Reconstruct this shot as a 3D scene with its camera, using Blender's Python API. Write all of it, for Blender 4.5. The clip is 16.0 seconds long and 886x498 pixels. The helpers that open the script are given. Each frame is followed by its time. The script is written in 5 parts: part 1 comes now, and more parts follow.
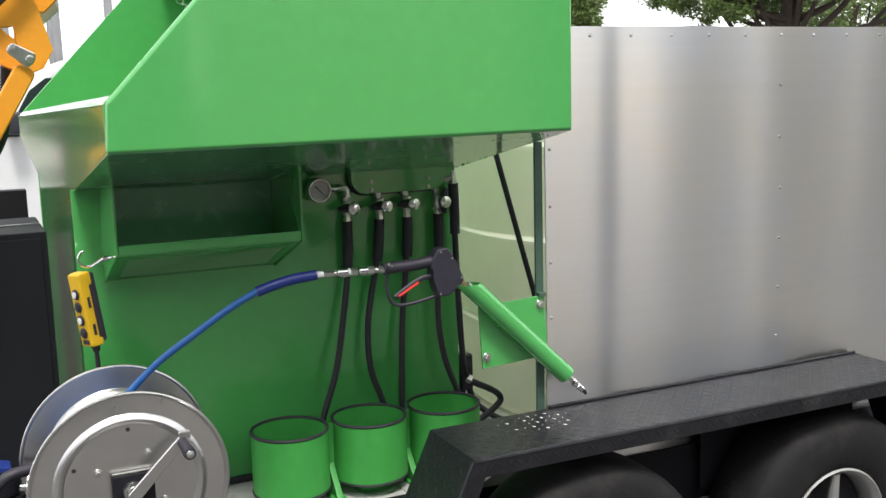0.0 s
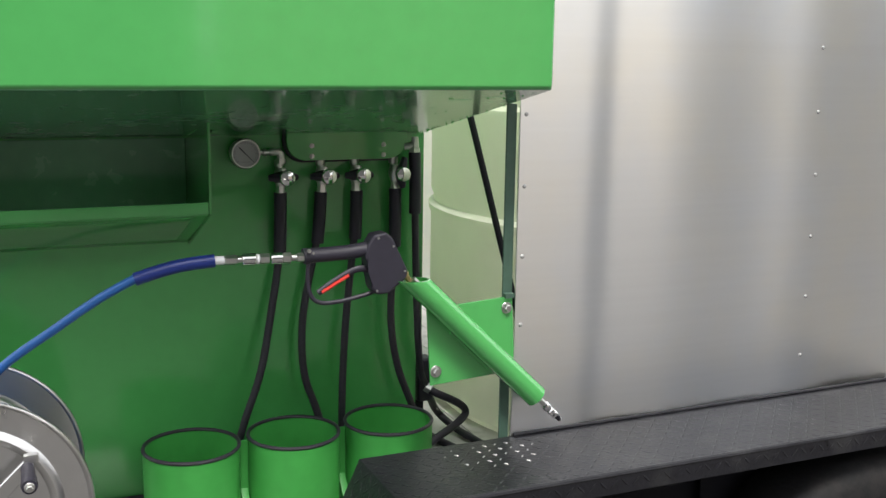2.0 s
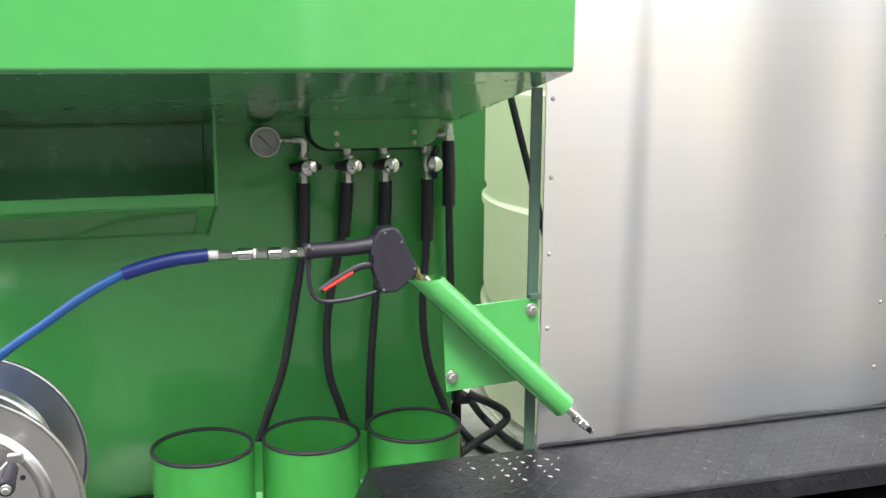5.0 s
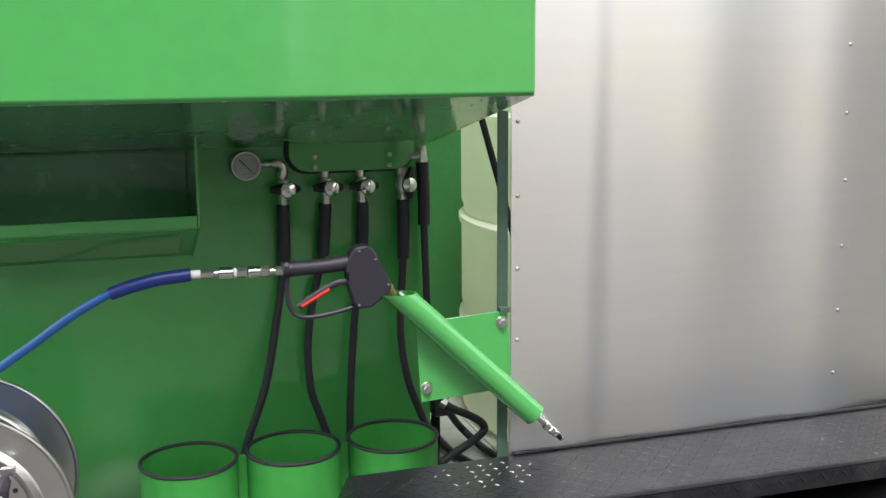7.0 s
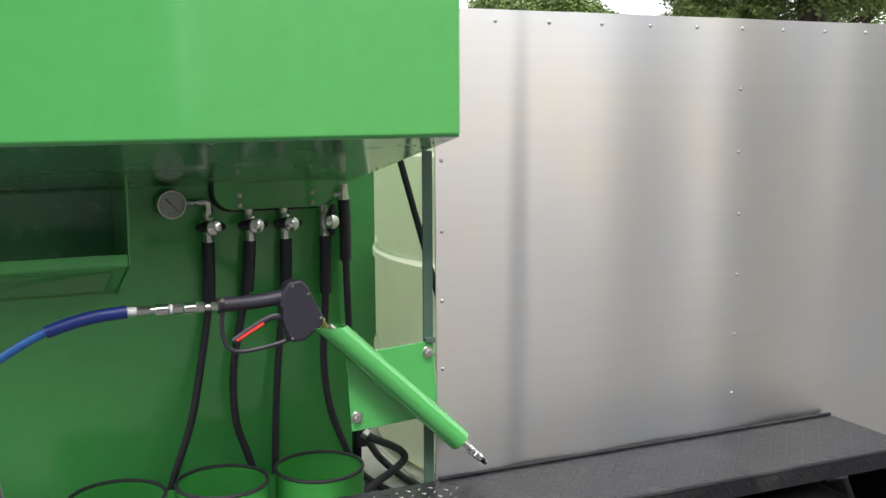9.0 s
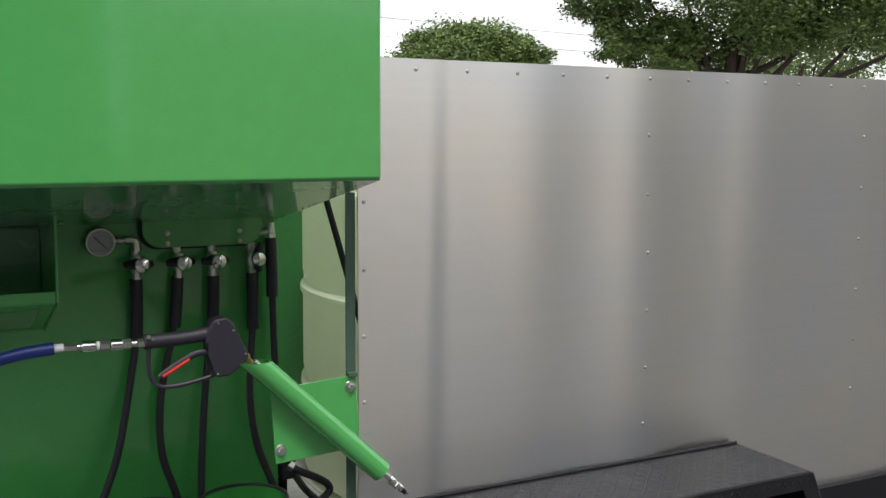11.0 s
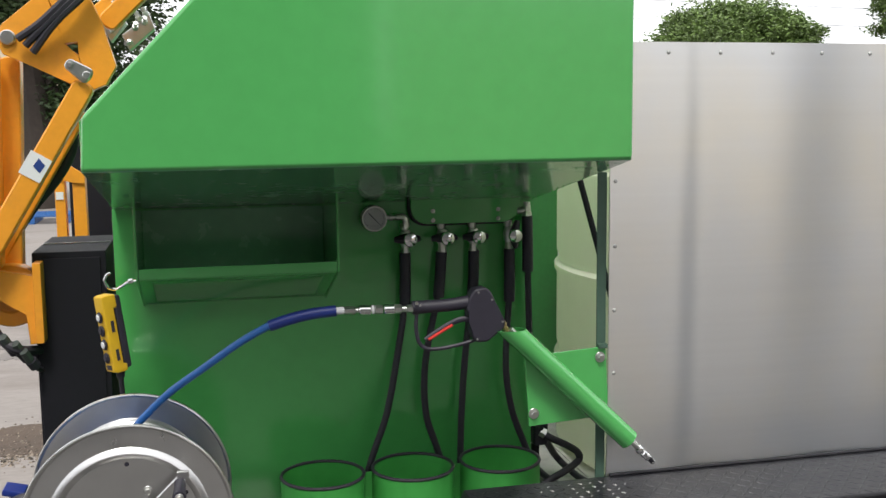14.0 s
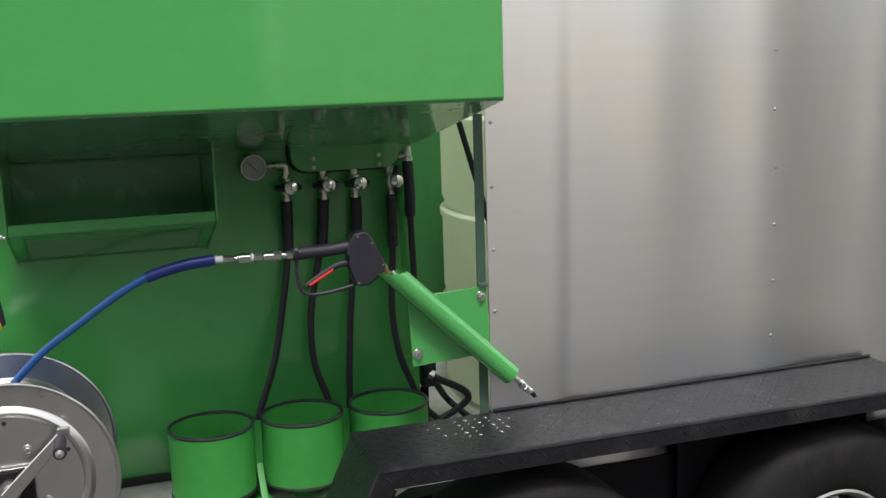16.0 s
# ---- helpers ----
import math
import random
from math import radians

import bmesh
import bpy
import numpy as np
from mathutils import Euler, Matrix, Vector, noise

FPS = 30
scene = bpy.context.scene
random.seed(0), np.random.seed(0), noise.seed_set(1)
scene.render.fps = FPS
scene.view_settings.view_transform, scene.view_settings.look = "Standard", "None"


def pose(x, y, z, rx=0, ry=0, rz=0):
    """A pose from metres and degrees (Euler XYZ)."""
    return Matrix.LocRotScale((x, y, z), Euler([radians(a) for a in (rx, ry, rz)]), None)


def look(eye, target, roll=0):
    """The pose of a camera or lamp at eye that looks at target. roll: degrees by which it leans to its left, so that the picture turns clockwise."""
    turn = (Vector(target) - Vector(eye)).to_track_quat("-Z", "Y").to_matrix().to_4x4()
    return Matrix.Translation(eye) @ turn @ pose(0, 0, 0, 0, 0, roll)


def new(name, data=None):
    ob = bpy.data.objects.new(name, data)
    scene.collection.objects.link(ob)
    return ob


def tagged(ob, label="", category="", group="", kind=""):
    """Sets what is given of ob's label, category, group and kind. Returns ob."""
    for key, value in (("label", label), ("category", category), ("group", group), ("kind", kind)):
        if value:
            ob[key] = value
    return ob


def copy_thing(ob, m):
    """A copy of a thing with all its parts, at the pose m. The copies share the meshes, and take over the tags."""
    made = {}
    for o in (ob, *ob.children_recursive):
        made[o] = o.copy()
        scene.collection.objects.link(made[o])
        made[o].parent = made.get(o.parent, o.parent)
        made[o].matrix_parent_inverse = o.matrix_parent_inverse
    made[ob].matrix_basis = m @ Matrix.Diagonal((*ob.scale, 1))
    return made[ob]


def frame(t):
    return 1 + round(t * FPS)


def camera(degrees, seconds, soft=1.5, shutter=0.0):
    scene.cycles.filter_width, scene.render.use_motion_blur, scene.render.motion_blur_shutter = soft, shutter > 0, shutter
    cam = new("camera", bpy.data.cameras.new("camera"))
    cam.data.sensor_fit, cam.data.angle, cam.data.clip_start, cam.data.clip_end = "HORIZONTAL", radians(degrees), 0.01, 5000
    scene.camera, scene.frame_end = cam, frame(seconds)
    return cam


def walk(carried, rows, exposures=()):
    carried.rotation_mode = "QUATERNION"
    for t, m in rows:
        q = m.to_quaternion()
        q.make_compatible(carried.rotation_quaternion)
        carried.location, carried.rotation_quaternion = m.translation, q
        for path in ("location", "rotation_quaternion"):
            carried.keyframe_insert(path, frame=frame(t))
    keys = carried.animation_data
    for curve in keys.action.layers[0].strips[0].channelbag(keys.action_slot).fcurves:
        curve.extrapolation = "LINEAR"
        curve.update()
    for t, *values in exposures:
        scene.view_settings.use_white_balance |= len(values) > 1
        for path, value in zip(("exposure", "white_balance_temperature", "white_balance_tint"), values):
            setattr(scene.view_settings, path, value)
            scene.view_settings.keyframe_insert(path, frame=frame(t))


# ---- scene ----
cam = camera(47.0, 16.0)
PATH = [
    (0, (-0.2600, -2.1155, 1.6792), (0.5826, -0.3288, 1.3663), -1.51),
    (0.5, (-0.2207, -2.0262, 1.6872), (0.6369, -0.2499, 1.3570), -0.82),
    (1, (-0.1117, -1.8883, 1.6440), (0.7469, -0.1110, 1.3215), -0.21),
    (1.5, (-0.0444, -1.7656, 1.6360), (0.8289, 0.0001, 1.2901), 0.88),
    (2, (0.1247, -1.6920, 1.6224), (0.9226, 0.1047, 1.2548), 0.90),
    (2.5, (0.2500, -1.6948, 1.6164), (0.9597, 0.1342, 1.2275), 0.83),
    (3, (0.3009, -1.6477, 1.6043), (0.9616, 0.1945, 1.1925), 0.84),
    (3.5, (0.3040, -1.5922, 1.6074), (0.9490, 0.2526, 1.1823), 0.83),
    (4, (0.3095, -1.5684, 1.6066), (0.9426, 0.2832, 1.1932), 0.88),
    (6.5, (0.4554, -1.7153, 1.6145), (0.9765, 0.1807, 1.2489), -0.71),
    (7, (0.3779, -1.7186, 1.6199), (0.9780, 0.1564, 1.2676), -0.48),
    (7.5, (0.2975, -1.7028, 1.6308), (0.9846, 0.1433, 1.2846), 0.05),
    (8, (0.2527, -1.7233, 1.6262), (1.0018, 0.1032, 1.3057), 0.09),
    (8.5, (0.2578, -1.7527, 1.6296), (1.0361, 0.0647, 1.3270), -0.22),
    (9, (0.2666, -1.7783, 1.6329), (1.0777, 0.0275, 1.3481), -0.24),
    (9.5, (0.2601, -1.7646, 1.6534), (1.1204, 0.0184, 1.3688), 0.32),
    (10, (0.2454, -1.7255, 1.6917), (1.1644, 0.0249, 1.3891), 1.37),
    (10.2, (0.2372, -1.7500, 1.6566), (1.1766, -0.0041, 1.3936), 0.94),
    (12.3, (0.2917, -1.9684, 1.6730), (1.1591, -0.1788, 1.4610), -0.84),
    (12.5, (0.2885, -1.9675, 1.6653), (1.1337, -0.1665, 1.4607), -0.80),
    (13, (0.2500, -1.9974, 1.6680), (1.0028, -0.1567, 1.4557), -0.59),
    (13.5, (0.2380, -1.9935, 1.6543), (0.8340, -0.0981, 1.4257), -0.82),
    (14, (0.2118, -2.0021, 1.6554), (0.6742, -0.0726, 1.4044), -0.59),
    (14.5, (0.2424, -2.0363, 1.6206), (0.6061, -0.0840, 1.3831), -0.71),
    (15, (0.2404, -2.0283, 1.6192), (0.6089, -0.0793, 1.3637), -0.60),
    (15.5, (0.2342, -1.9952, 1.6381), (0.6990, -0.0737, 1.3351), -0.82),
    (16, (0.2541, -2.0359, 1.6307), (0.8965, -0.1731, 1.2885), -1.76),
]
EXPOSURES = [(0, -0.2), (2, -0.15), (3, 0.42), (3.5, 0.57), (4, 0.55), (6.5, 0.1), (8, -0.15), (9, -0.1), (10, -0.3), (12.4, -1.08), (13, -1.0), (13.5, -0.5), (14, -0.48), (14.5, -0.5), (15, -0.55), (16, -0.58)]
walk(cam, [(t, look(eye, target, roll)) for t, eye, target, roll in PATH], EXPOSURES)

# ---- world and light ----
SUN_ELEVATION, SUN_AZIMUTH = 60.0, 192.0   # degrees; azimuth from +y towards +x
world = bpy.data.worlds.new("sky_world")
scene.world = world
world.use_nodes = True
wn = world.node_tree.nodes
wl = world.node_tree.links
sky = wn.new("ShaderNodeTexSky")
sky.sky_type = "NISHITA"
sky.sun_disc = False
sky.sun_elevation = radians(SUN_ELEVATION)
sky.sun_rotation = radians(SUN_AZIMUTH)
sky.air_density, sky.dust_density, sky.ozone_density = 1.0, 3.0, 1.0
cloud_coord = wn.new("ShaderNodeTexCoord")
cloud_map = wn.new("ShaderNodeMapping")
cloud_map.inputs["Scale"].default_value = (1.2, 1.2, 4.0)
cloud_noise = wn.new("ShaderNodeTexNoise")
cloud_noise.inputs["Scale"].default_value = 2.6
cloud_noise.inputs["Detail"].default_value = 6
cloud_ramp = wn.new("ShaderNodeValToRGB")
cloud_ramp.color_ramp.elements[0].position = 0.34
cloud_ramp.color_ramp.elements[1].position = 0.52
cloud_ramp.color_ramp.elements[0].color = (0.5, 0.5, 0.5, 1)
cloud_mix = wn.new("ShaderNodeMixRGB")
cloud_mix.inputs["Color2"].default_value = (29.4, 29.5, 30.2, 1)
bg = wn["Background"]
bg.inputs["Strength"].default_value = 0.079
wl.new(cloud_coord.outputs["Generated"], cloud_map.inputs["Vector"])
wl.new(cloud_map.outputs["Vector"], cloud_noise.inputs["Vector"])
wl.new(cloud_noise.outputs["Fac"], cloud_ramp.inputs["Fac"])
wl.new(cloud_ramp.outputs["Color"], cloud_mix.inputs["Fac"])
wl.new(sky.outputs["Color"], cloud_mix.inputs["Color1"])
wl.new(cloud_mix.outputs["Color"], bg.inputs["Color"])

sun_data = bpy.data.lights.new("sun", "SUN")
sun_data.energy = 3.9
sun_data.angle = radians(12)
sun_data.color = (1.0, 0.96, 0.9)
sun = new("sun", sun_data)
sa, se = radians(SUN_AZIMUTH), radians(SUN_ELEVATION)
sun_dir = Vector((math.sin(sa) * math.cos(se), math.cos(sa) * math.cos(se), math.sin(se)))
sun.matrix_world = look(sun_dir * 30, (0, 0, 0))


# ---- materials ----
def material(name, color, rough=0.5, metal=0.0, spread=0.12, grain=60.0, stain=3.0, bump=0.05, bump_scale=200.0,
             coat=0.0, rough_spread=0.1, dirt=None, dirt_amount=0.35, aniso=0.0, stretch=(1, 1, 1), spec=0.5, island=0.0):
    """A surface with variation at two scales: fine grain and broad stains."""
    m = bpy.data.materials.new(name)
    m.use_nodes = True
    n, l = m.node_tree.nodes, m.node_tree.links
    b = n["Principled BSDF"]
    b.inputs["Metallic"].default_value = metal
    b.inputs["Specular IOR Level"].default_value = spec
    b.inputs["Coat Weight"].default_value = coat
    b.inputs["Coat Roughness"].default_value = 0.08
    b.inputs["Anisotropic"].default_value = aniso
    co = n.new("ShaderNodeTexCoord")
    mp = n.new("ShaderNodeMapping")
    mp.inputs["Scale"].default_value = stretch
    l.new(co.outputs["Object"], mp.inputs["Vector"])
    fine = n.new("ShaderNodeTexNoise")
    fine.inputs["Scale"].default_value = grain
    fine.inputs["Detail"].default_value = 5
    broad = n.new("ShaderNodeTexNoise")
    broad.inputs["Scale"].default_value = stain
    broad.inputs["Detail"].default_value = 6
    broad.inputs["Roughness"].default_value = 0.65
    for t in (fine, broad):
        l.new(mp.outputs["Vector"], t.inputs["Vector"])
    mixf = n.new("ShaderNodeMath")
    mixf.operation = "MULTIPLY_ADD"
    l.new(fine.outputs["Fac"], mixf.inputs[0])
    mixf.inputs[1].default_value = 0.5
    half = n.new("ShaderNodeMath")
    half.operation = "MULTIPLY"
    half.inputs[1].default_value = 0.5
    l.new(broad.outputs["Fac"], half.inputs[0])
    l.new(half.outputs[0], mixf.inputs[2])
    ramp = n.new("ShaderNodeValToRGB")
    c = Vector(color[:3])
    e = ramp.color_ramp.elements
    e[0].position, e[1].position = 0.3, 0.7
    e[0].color = (*(c * (1 - spread)), 1)
    e[1].color = (*(c * (1 + spread)), 1)
    l.new(mixf.outputs[0], ramp.inputs["Fac"])
    out = ramp.outputs["Color"]
    if dirt:
        dn = n.new("ShaderNodeTexNoise")
        dn.inputs["Scale"].default_value = stain * 2.7
        dn.inputs["Detail"].default_value = 9
        dn.inputs["Roughness"].default_value = 0.7
        l.new(mp.outputs["Vector"], dn.inputs["Vector"])
        dr = n.new("ShaderNodeValToRGB")
        dr.color_ramp.elements[0].position, dr.color_ramp.elements[1].position = 0.52, 0.68
        dr.color_ramp.elements[1].color = (dirt_amount,) * 3 + (1,)
        l.new(dn.outputs["Fac"], dr.inputs["Fac"])
        mx = n.new("ShaderNodeMixRGB")
        mx.inputs["Color2"].default_value = (*dirt, 1)
        l.new(dr.outputs["Color"], mx.inputs["Fac"])
        l.new(out, mx.inputs["Color1"])
        out = mx.outputs["Color"]
    if island:
        geo = n.new("ShaderNodeNewGeometry")
        hs = n.new("ShaderNodeHueSaturation")
        mr = n.new("ShaderNodeMapRange")
        mr.inputs["To Min"].default_value, mr.inputs["To Max"].default_value = 1 - island, 1 + island
        l.new(geo.outputs["Random Per Island"], mr.inputs["Value"])
        l.new(mr.outputs["Result"], hs.inputs["Value"])
        l.new(out, hs.inputs["Color"])
        out = hs.outputs["Color"]
    l.new(out, b.inputs["Base Color"])
    rr = n.new("ShaderNodeMapRange")
    rr.inputs["To Min"].default_value = max(0.02, rough - rough_spread)
    rr.inputs["To Max"].default_value = min(1, rough + rough_spread)
    l.new(mixf.outputs[0], rr.inputs["Value"])
    l.new(rr.outputs["Result"], b.inputs["Roughness"])
    if bump:
        bt = n.new("ShaderNodeTexNoise")
        bt.inputs["Scale"].default_value = bump_scale
        bt.inputs["Detail"].default_value = 4
        l.new(mp.outputs["Vector"], bt.inputs["Vector"])
        bp = n.new("ShaderNodeBump")
        bp.inputs["Strength"].default_value = bump
        bp.inputs["Distance"].default_value = 0.01
        l.new(bt.outputs["Fac"], bp.inputs["Height"])
        l.new(bp.outputs["Normal"], b.inputs["Normal"])
    return m


GREEN = material("green_enamel", (0.074, 0.370, 0.094), rough=0.20, spread=0.05, grain=25, stain=1.5, bump=0.012, bump_scale=22, coat=0.8, rough_spread=0.05, spec=0.5)
# hopper green with deep shade put into the colour
SHADEDGREEN = material("shaded_green", (0.022, 0.130, 0.034), rough=0.4, spread=0.12, bump=0.03)
DARKGREEN = material("dark_green_paint", (0.055, 0.105, 0.078), rough=0.45, spread=0.15, bump=0.05)
BLACK = material("black_rubber", (0.022, 0.020, 0.029), rough=0.55, spread=0.3, bump=0.05)
BLACKPLASTIC = material("black_plastic", (0.022, 0.020, 0.032), rough=0.5, spread=0.2, bump=0.08, bump_scale=500)
FENDER = material("black_tread_plate", (0.012, 0.012, 0.015), rough=0.30, spec=0.32, spread=0.35, grain=40, stain=4, bump=0.15, bump_scale=120, dirt=(0.05, 0.05, 0.05), dirt_amount=0.4)
BLACKPAINT = material("black_paint", (0.007, 0.007, 0.011), rough=0.66, spread=0.25, spec=0.3, bump=0.05)
STEEL = material("zinc_steel", (0.62, 0.62, 0.60), rough=0.3, metal=1.0, spread=0.12, grain=50, stain=5, bump=0.03)
# hopper green greyed to hold reflected light, with faint random blotches
TRAYGREEN = material("reflection_greyed_green", (0.115, 0.345, 0.165), rough=0.26, spread=0.10, grain=25, stain=4, bump=0.012, bump_scale=22, coat=0.7, spec=0.5, dirt=(0.15, 0.30, 0.19), dirt_amount=0.12)
CUPGREEN = material("cup_green_paint", (0.050, 0.310, 0.060), rough=0.42, spread=0.10, grain=25, stain=6, bump=0.02, spec=0.35)
REELSTEEL = material("stainless_steel", (0.67, 0.665, 0.66), rough=0.30, metal=1.0, spread=0.06, grain=20, stain=3, bump=0.02)
CHROME = material("chrome", (0.75, 0.75, 0.75), rough=0.12, metal=1.0, spread=0.06, bump=0.0)
BRASS = material("brass", (0.55, 0.40, 0.20), rough=0.3, metal=1.0, spread=0.1)
BLUEHOSE = material("blue_hose", (0.022, 0.115, 0.37), rough=0.38, spread=0.08, bump=0.04, bump_scale=300)
BLUESLEEVE = material("dark_blue_sleeve", (0.012, 0.03, 0.19), rough=0.4, spread=0.1)
RED = material("red_plastic", (0.55, 0.03, 0.02), rough=0.4, spread=0.08)
YELLOW = material("yellow_plastic", (0.66, 0.41, 0.014), rough=0.4, spread=0.06)
ORANGE = material("orange_paint", (0.80, 0.325, 0.026), rough=0.35, spread=0.06, coat=0.2, dirt=(0.45, 0.2, 0.05), dirt_amount=0.25)
DECK = material("galvanised_deck", (0.50, 0.49, 0.478), rough=0.5, metal=0.1, spread=0.15, grain=20, stain=5, bump=0.1, dirt=(0.2, 0.2, 0.19), dirt_amount=0.5)
RUBBER = material("tyre_rubber", (0.011, 0.011, 0.012), rough=0.75, spread=0.3, bump=0.15, bump_scale=80, spec=0.3, dirt=(0.035, 0.032, 0.03), dirt_amount=0.5)
RIM = material("silver_rim", (0.42, 0.42, 0.41), rough=0.4, metal=0.6, spread=0.1)
WHITEPAINT = material("white_paint", (0.62, 0.63, 0.65), rough=0.35, spread=0.04, coat=0.3)
GLASS = material("dark_glass", (0.02, 0.025, 0.03), rough=0.08, spread=0.1, bump=0)


def sheet_metal():
    """Level-brushed aluminium sheet: long soft streaks of tone and gloss, reflected tints painted in."""
    m = bpy.data.materials.new("brushed_aluminium")
    m.use_nodes = True
    n, l = m.node_tree.nodes, m.node_tree.links
    b = n["Principled BSDF"]
    b.inputs["Metallic"].default_value = 1.0
    b.inputs["Anisotropic"].default_value = 0.78
    tan = n.new("ShaderNodeTangent")
    tan.direction_type = "UV_MAP"
    tan.uv_map = "UVMap"
    l.new(tan.outputs["Tangent"], b.inputs["Tangent"])
    co = n.new("ShaderNodeTexCoord")
    streak_map = n.new("ShaderNodeMapping")
    streak_map.inputs["Scale"].default_value = (0.25, 1, 22)
    l.new(co.outputs["Object"], streak_map.inputs["Vector"])
    streak = n.new("ShaderNodeTexNoise")
    streak.inputs["Scale"].default_value = 3
    streak.inputs["Detail"].default_value = 2
    l.new(streak_map.outputs["Vector"], streak.inputs["Vector"])
    tone = n.new("ShaderNodeMix")
    tone.data_type = "RGBA"
    tone.inputs["A"].default_value = (0.895, 0.885, 0.872, 1)
    tone.inputs["B"].default_value = (0.935, 0.926, 0.912, 1)
    l.new(streak.outputs["Fac"], tone.inputs["Factor"])
    # warm and cool patches paint in the reflected ground and sky
    mirror_noise = n.new("ShaderNodeTexNoise")
    mirror_noise.inputs["Scale"].default_value = 2.6
    mirror_noise.inputs["Detail"].default_value = 4
    l.new(co.outputs["Object"], mirror_noise.inputs["Vector"])
    mirror_ramp = n.new("ShaderNodeValToRGB")
    mirror_ramp.color_ramp.elements[0].position, mirror_ramp.color_ramp.elements[1].position = 0.36, 0.64
    mirror_ramp.color_ramp.elements[0].color = (1.0, 0.985, 0.93, 1)
    mirror_ramp.color_ramp.elements[1].color = (0.935, 0.965, 1.0, 1)
    l.new(mirror_noise.outputs["Fac"], mirror_ramp.inputs["Fac"])
    mirror_tint = n.new("ShaderNodeMix")
    mirror_tint.data_type = "RGBA"
    mirror_tint.blend_type = "MULTIPLY"
    mirror_tint.inputs["Factor"].default_value = 1.0
    l.new(tone.outputs["Result"], mirror_tint.inputs["A"])
    l.new(mirror_ramp.outputs["Color"], mirror_tint.inputs["B"])
    l.new(mirror_tint.outputs["Result"], b.inputs["Base Color"])
    b.inputs["Roughness"].default_value = 0.30
    return m


SHEET = sheet_metal()
POLY = material("cream_polyethylene", (0.90, 0.91, 0.79), rough=0.45, spread=0.05, grain=8, stain=2, bump=0.05, bump_scale=30)
# dark surface for the unseen ground that keeps bounce light low
DIMGROUND = material("dim_ground", (0.072, 0.069, 0.065), rough=0.85, spread=0.25, grain=40, stain=0.6, bump=0.3, bump_scale=90)
STAINED = material("stained_concrete", (0.160, 0.145, 0.135), rough=0.8, spread=0.3, grain=30, stain=1.5, bump=0.25, bump_scale=60)
CONCRETE = material("concrete", (0.235, 0.212, 0.196), rough=0.85, spread=0.2, stretch=(0.4, 1, 1), grain=30, stain=0.5, bump=0.25, bump_scale=60, dirt=(0.17, 0.145, 0.13), dirt_amount=0.75)
GRAVEL = material("gravel", (0.058, 0.042, 0.031), rough=0.9, spread=0.3, grain=30, stain=2, bump=0.6, bump_scale=60, island=0.5)
STUCCO = material("beige_stucco", (0.50, 0.43, 0.32), rough=0.85, spread=0.06, grain=40, stain=0.4, bump=0.1)
DOORWHITE = material("roller_door_white", (0.70, 0.69, 0.66), rough=0.5, spread=0.06)
BARK = material("bark", (0.045, 0.035, 0.028), rough=0.9, spread=0.3, grain=12, stain=2, bump=0.6, bump_scale=18)
LEAF = material("green_leaves", (0.110, 0.175, 0.042), rough=0.5, spread=0.55, grain=2.2, stain=1.0, bump=0, island=0.35)
LEAFDARK = material("dark_leaves", (0.04, 0.075, 0.02), rough=0.55, spread=0.25, grain=3, stain=0.5, bump=0, island=0.35)
BLUEPALLET = material("blue_paint", (0.02, 0.10, 0.30), rough=0.6, spread=0.15)
WHITEPLATE = material("white_label", (0.72, 0.73, 0.74), rough=0.4, spread=0.03, bump=0)
LABELBLUE = material("blue_print", (0.02, 0.05, 0.22), rough=0.4, spread=0.05, bump=0)
# dark grey that lets the unseen walls dim light and reflections
SHADEGREY = material("shade_grey", (0.11, 0.112, 0.105), rough=0.8, spread=0.15)
# bright metal that stands in for glints on the black tread
GLINTSTEEL = material("glint_steel", (0.40, 0.40, 0.39), rough=0.45, metal=0.9, spread=0.3, grain=180, stain=30, bump=0.1)
RIVETMETAL = material("dull_rivet", (0.42, 0.42, 0.41), rough=0.5, metal=0.7, spread=0.2, grain=300)
STONES = material("gravel_stones", (0.15, 0.125, 0.10), rough=0.85, spread=0.3, grain=40, stain=4, bump=0.3, bump_scale=90, island=0.9)
GREYMETAL = material("grey_metal", (0.30, 0.31, 0.32), rough=0.5, metal=0.6, spread=0.15)


def dial_face():
    return material("gauge_face", (0.40, 0.41, 0.42), rough=0.3, spread=0.04, bump=0, coat=0.6)


DIAL = dial_face()


def let_light_through(m, share, color):
    """Thin moulded plastic that passes part of the light."""
    n, l = m.node_tree.nodes, m.node_tree.links
    tr = n.new("ShaderNodeBsdfTranslucent")
    tr.inputs["Color"].default_value = (*color, 1)
    mix = n.new("ShaderNodeMixShader")
    mix.inputs["Fac"].default_value = share
    l.new(n["Principled BSDF"].outputs["BSDF"], mix.inputs[1])
    l.new(tr.outputs["BSDF"], mix.inputs[2])
    l.new(mix.outputs["Shader"], n["Material Output"].inputs["Surface"])


let_light_through(POLY, 0.42, (0.93, 0.96, 0.82))


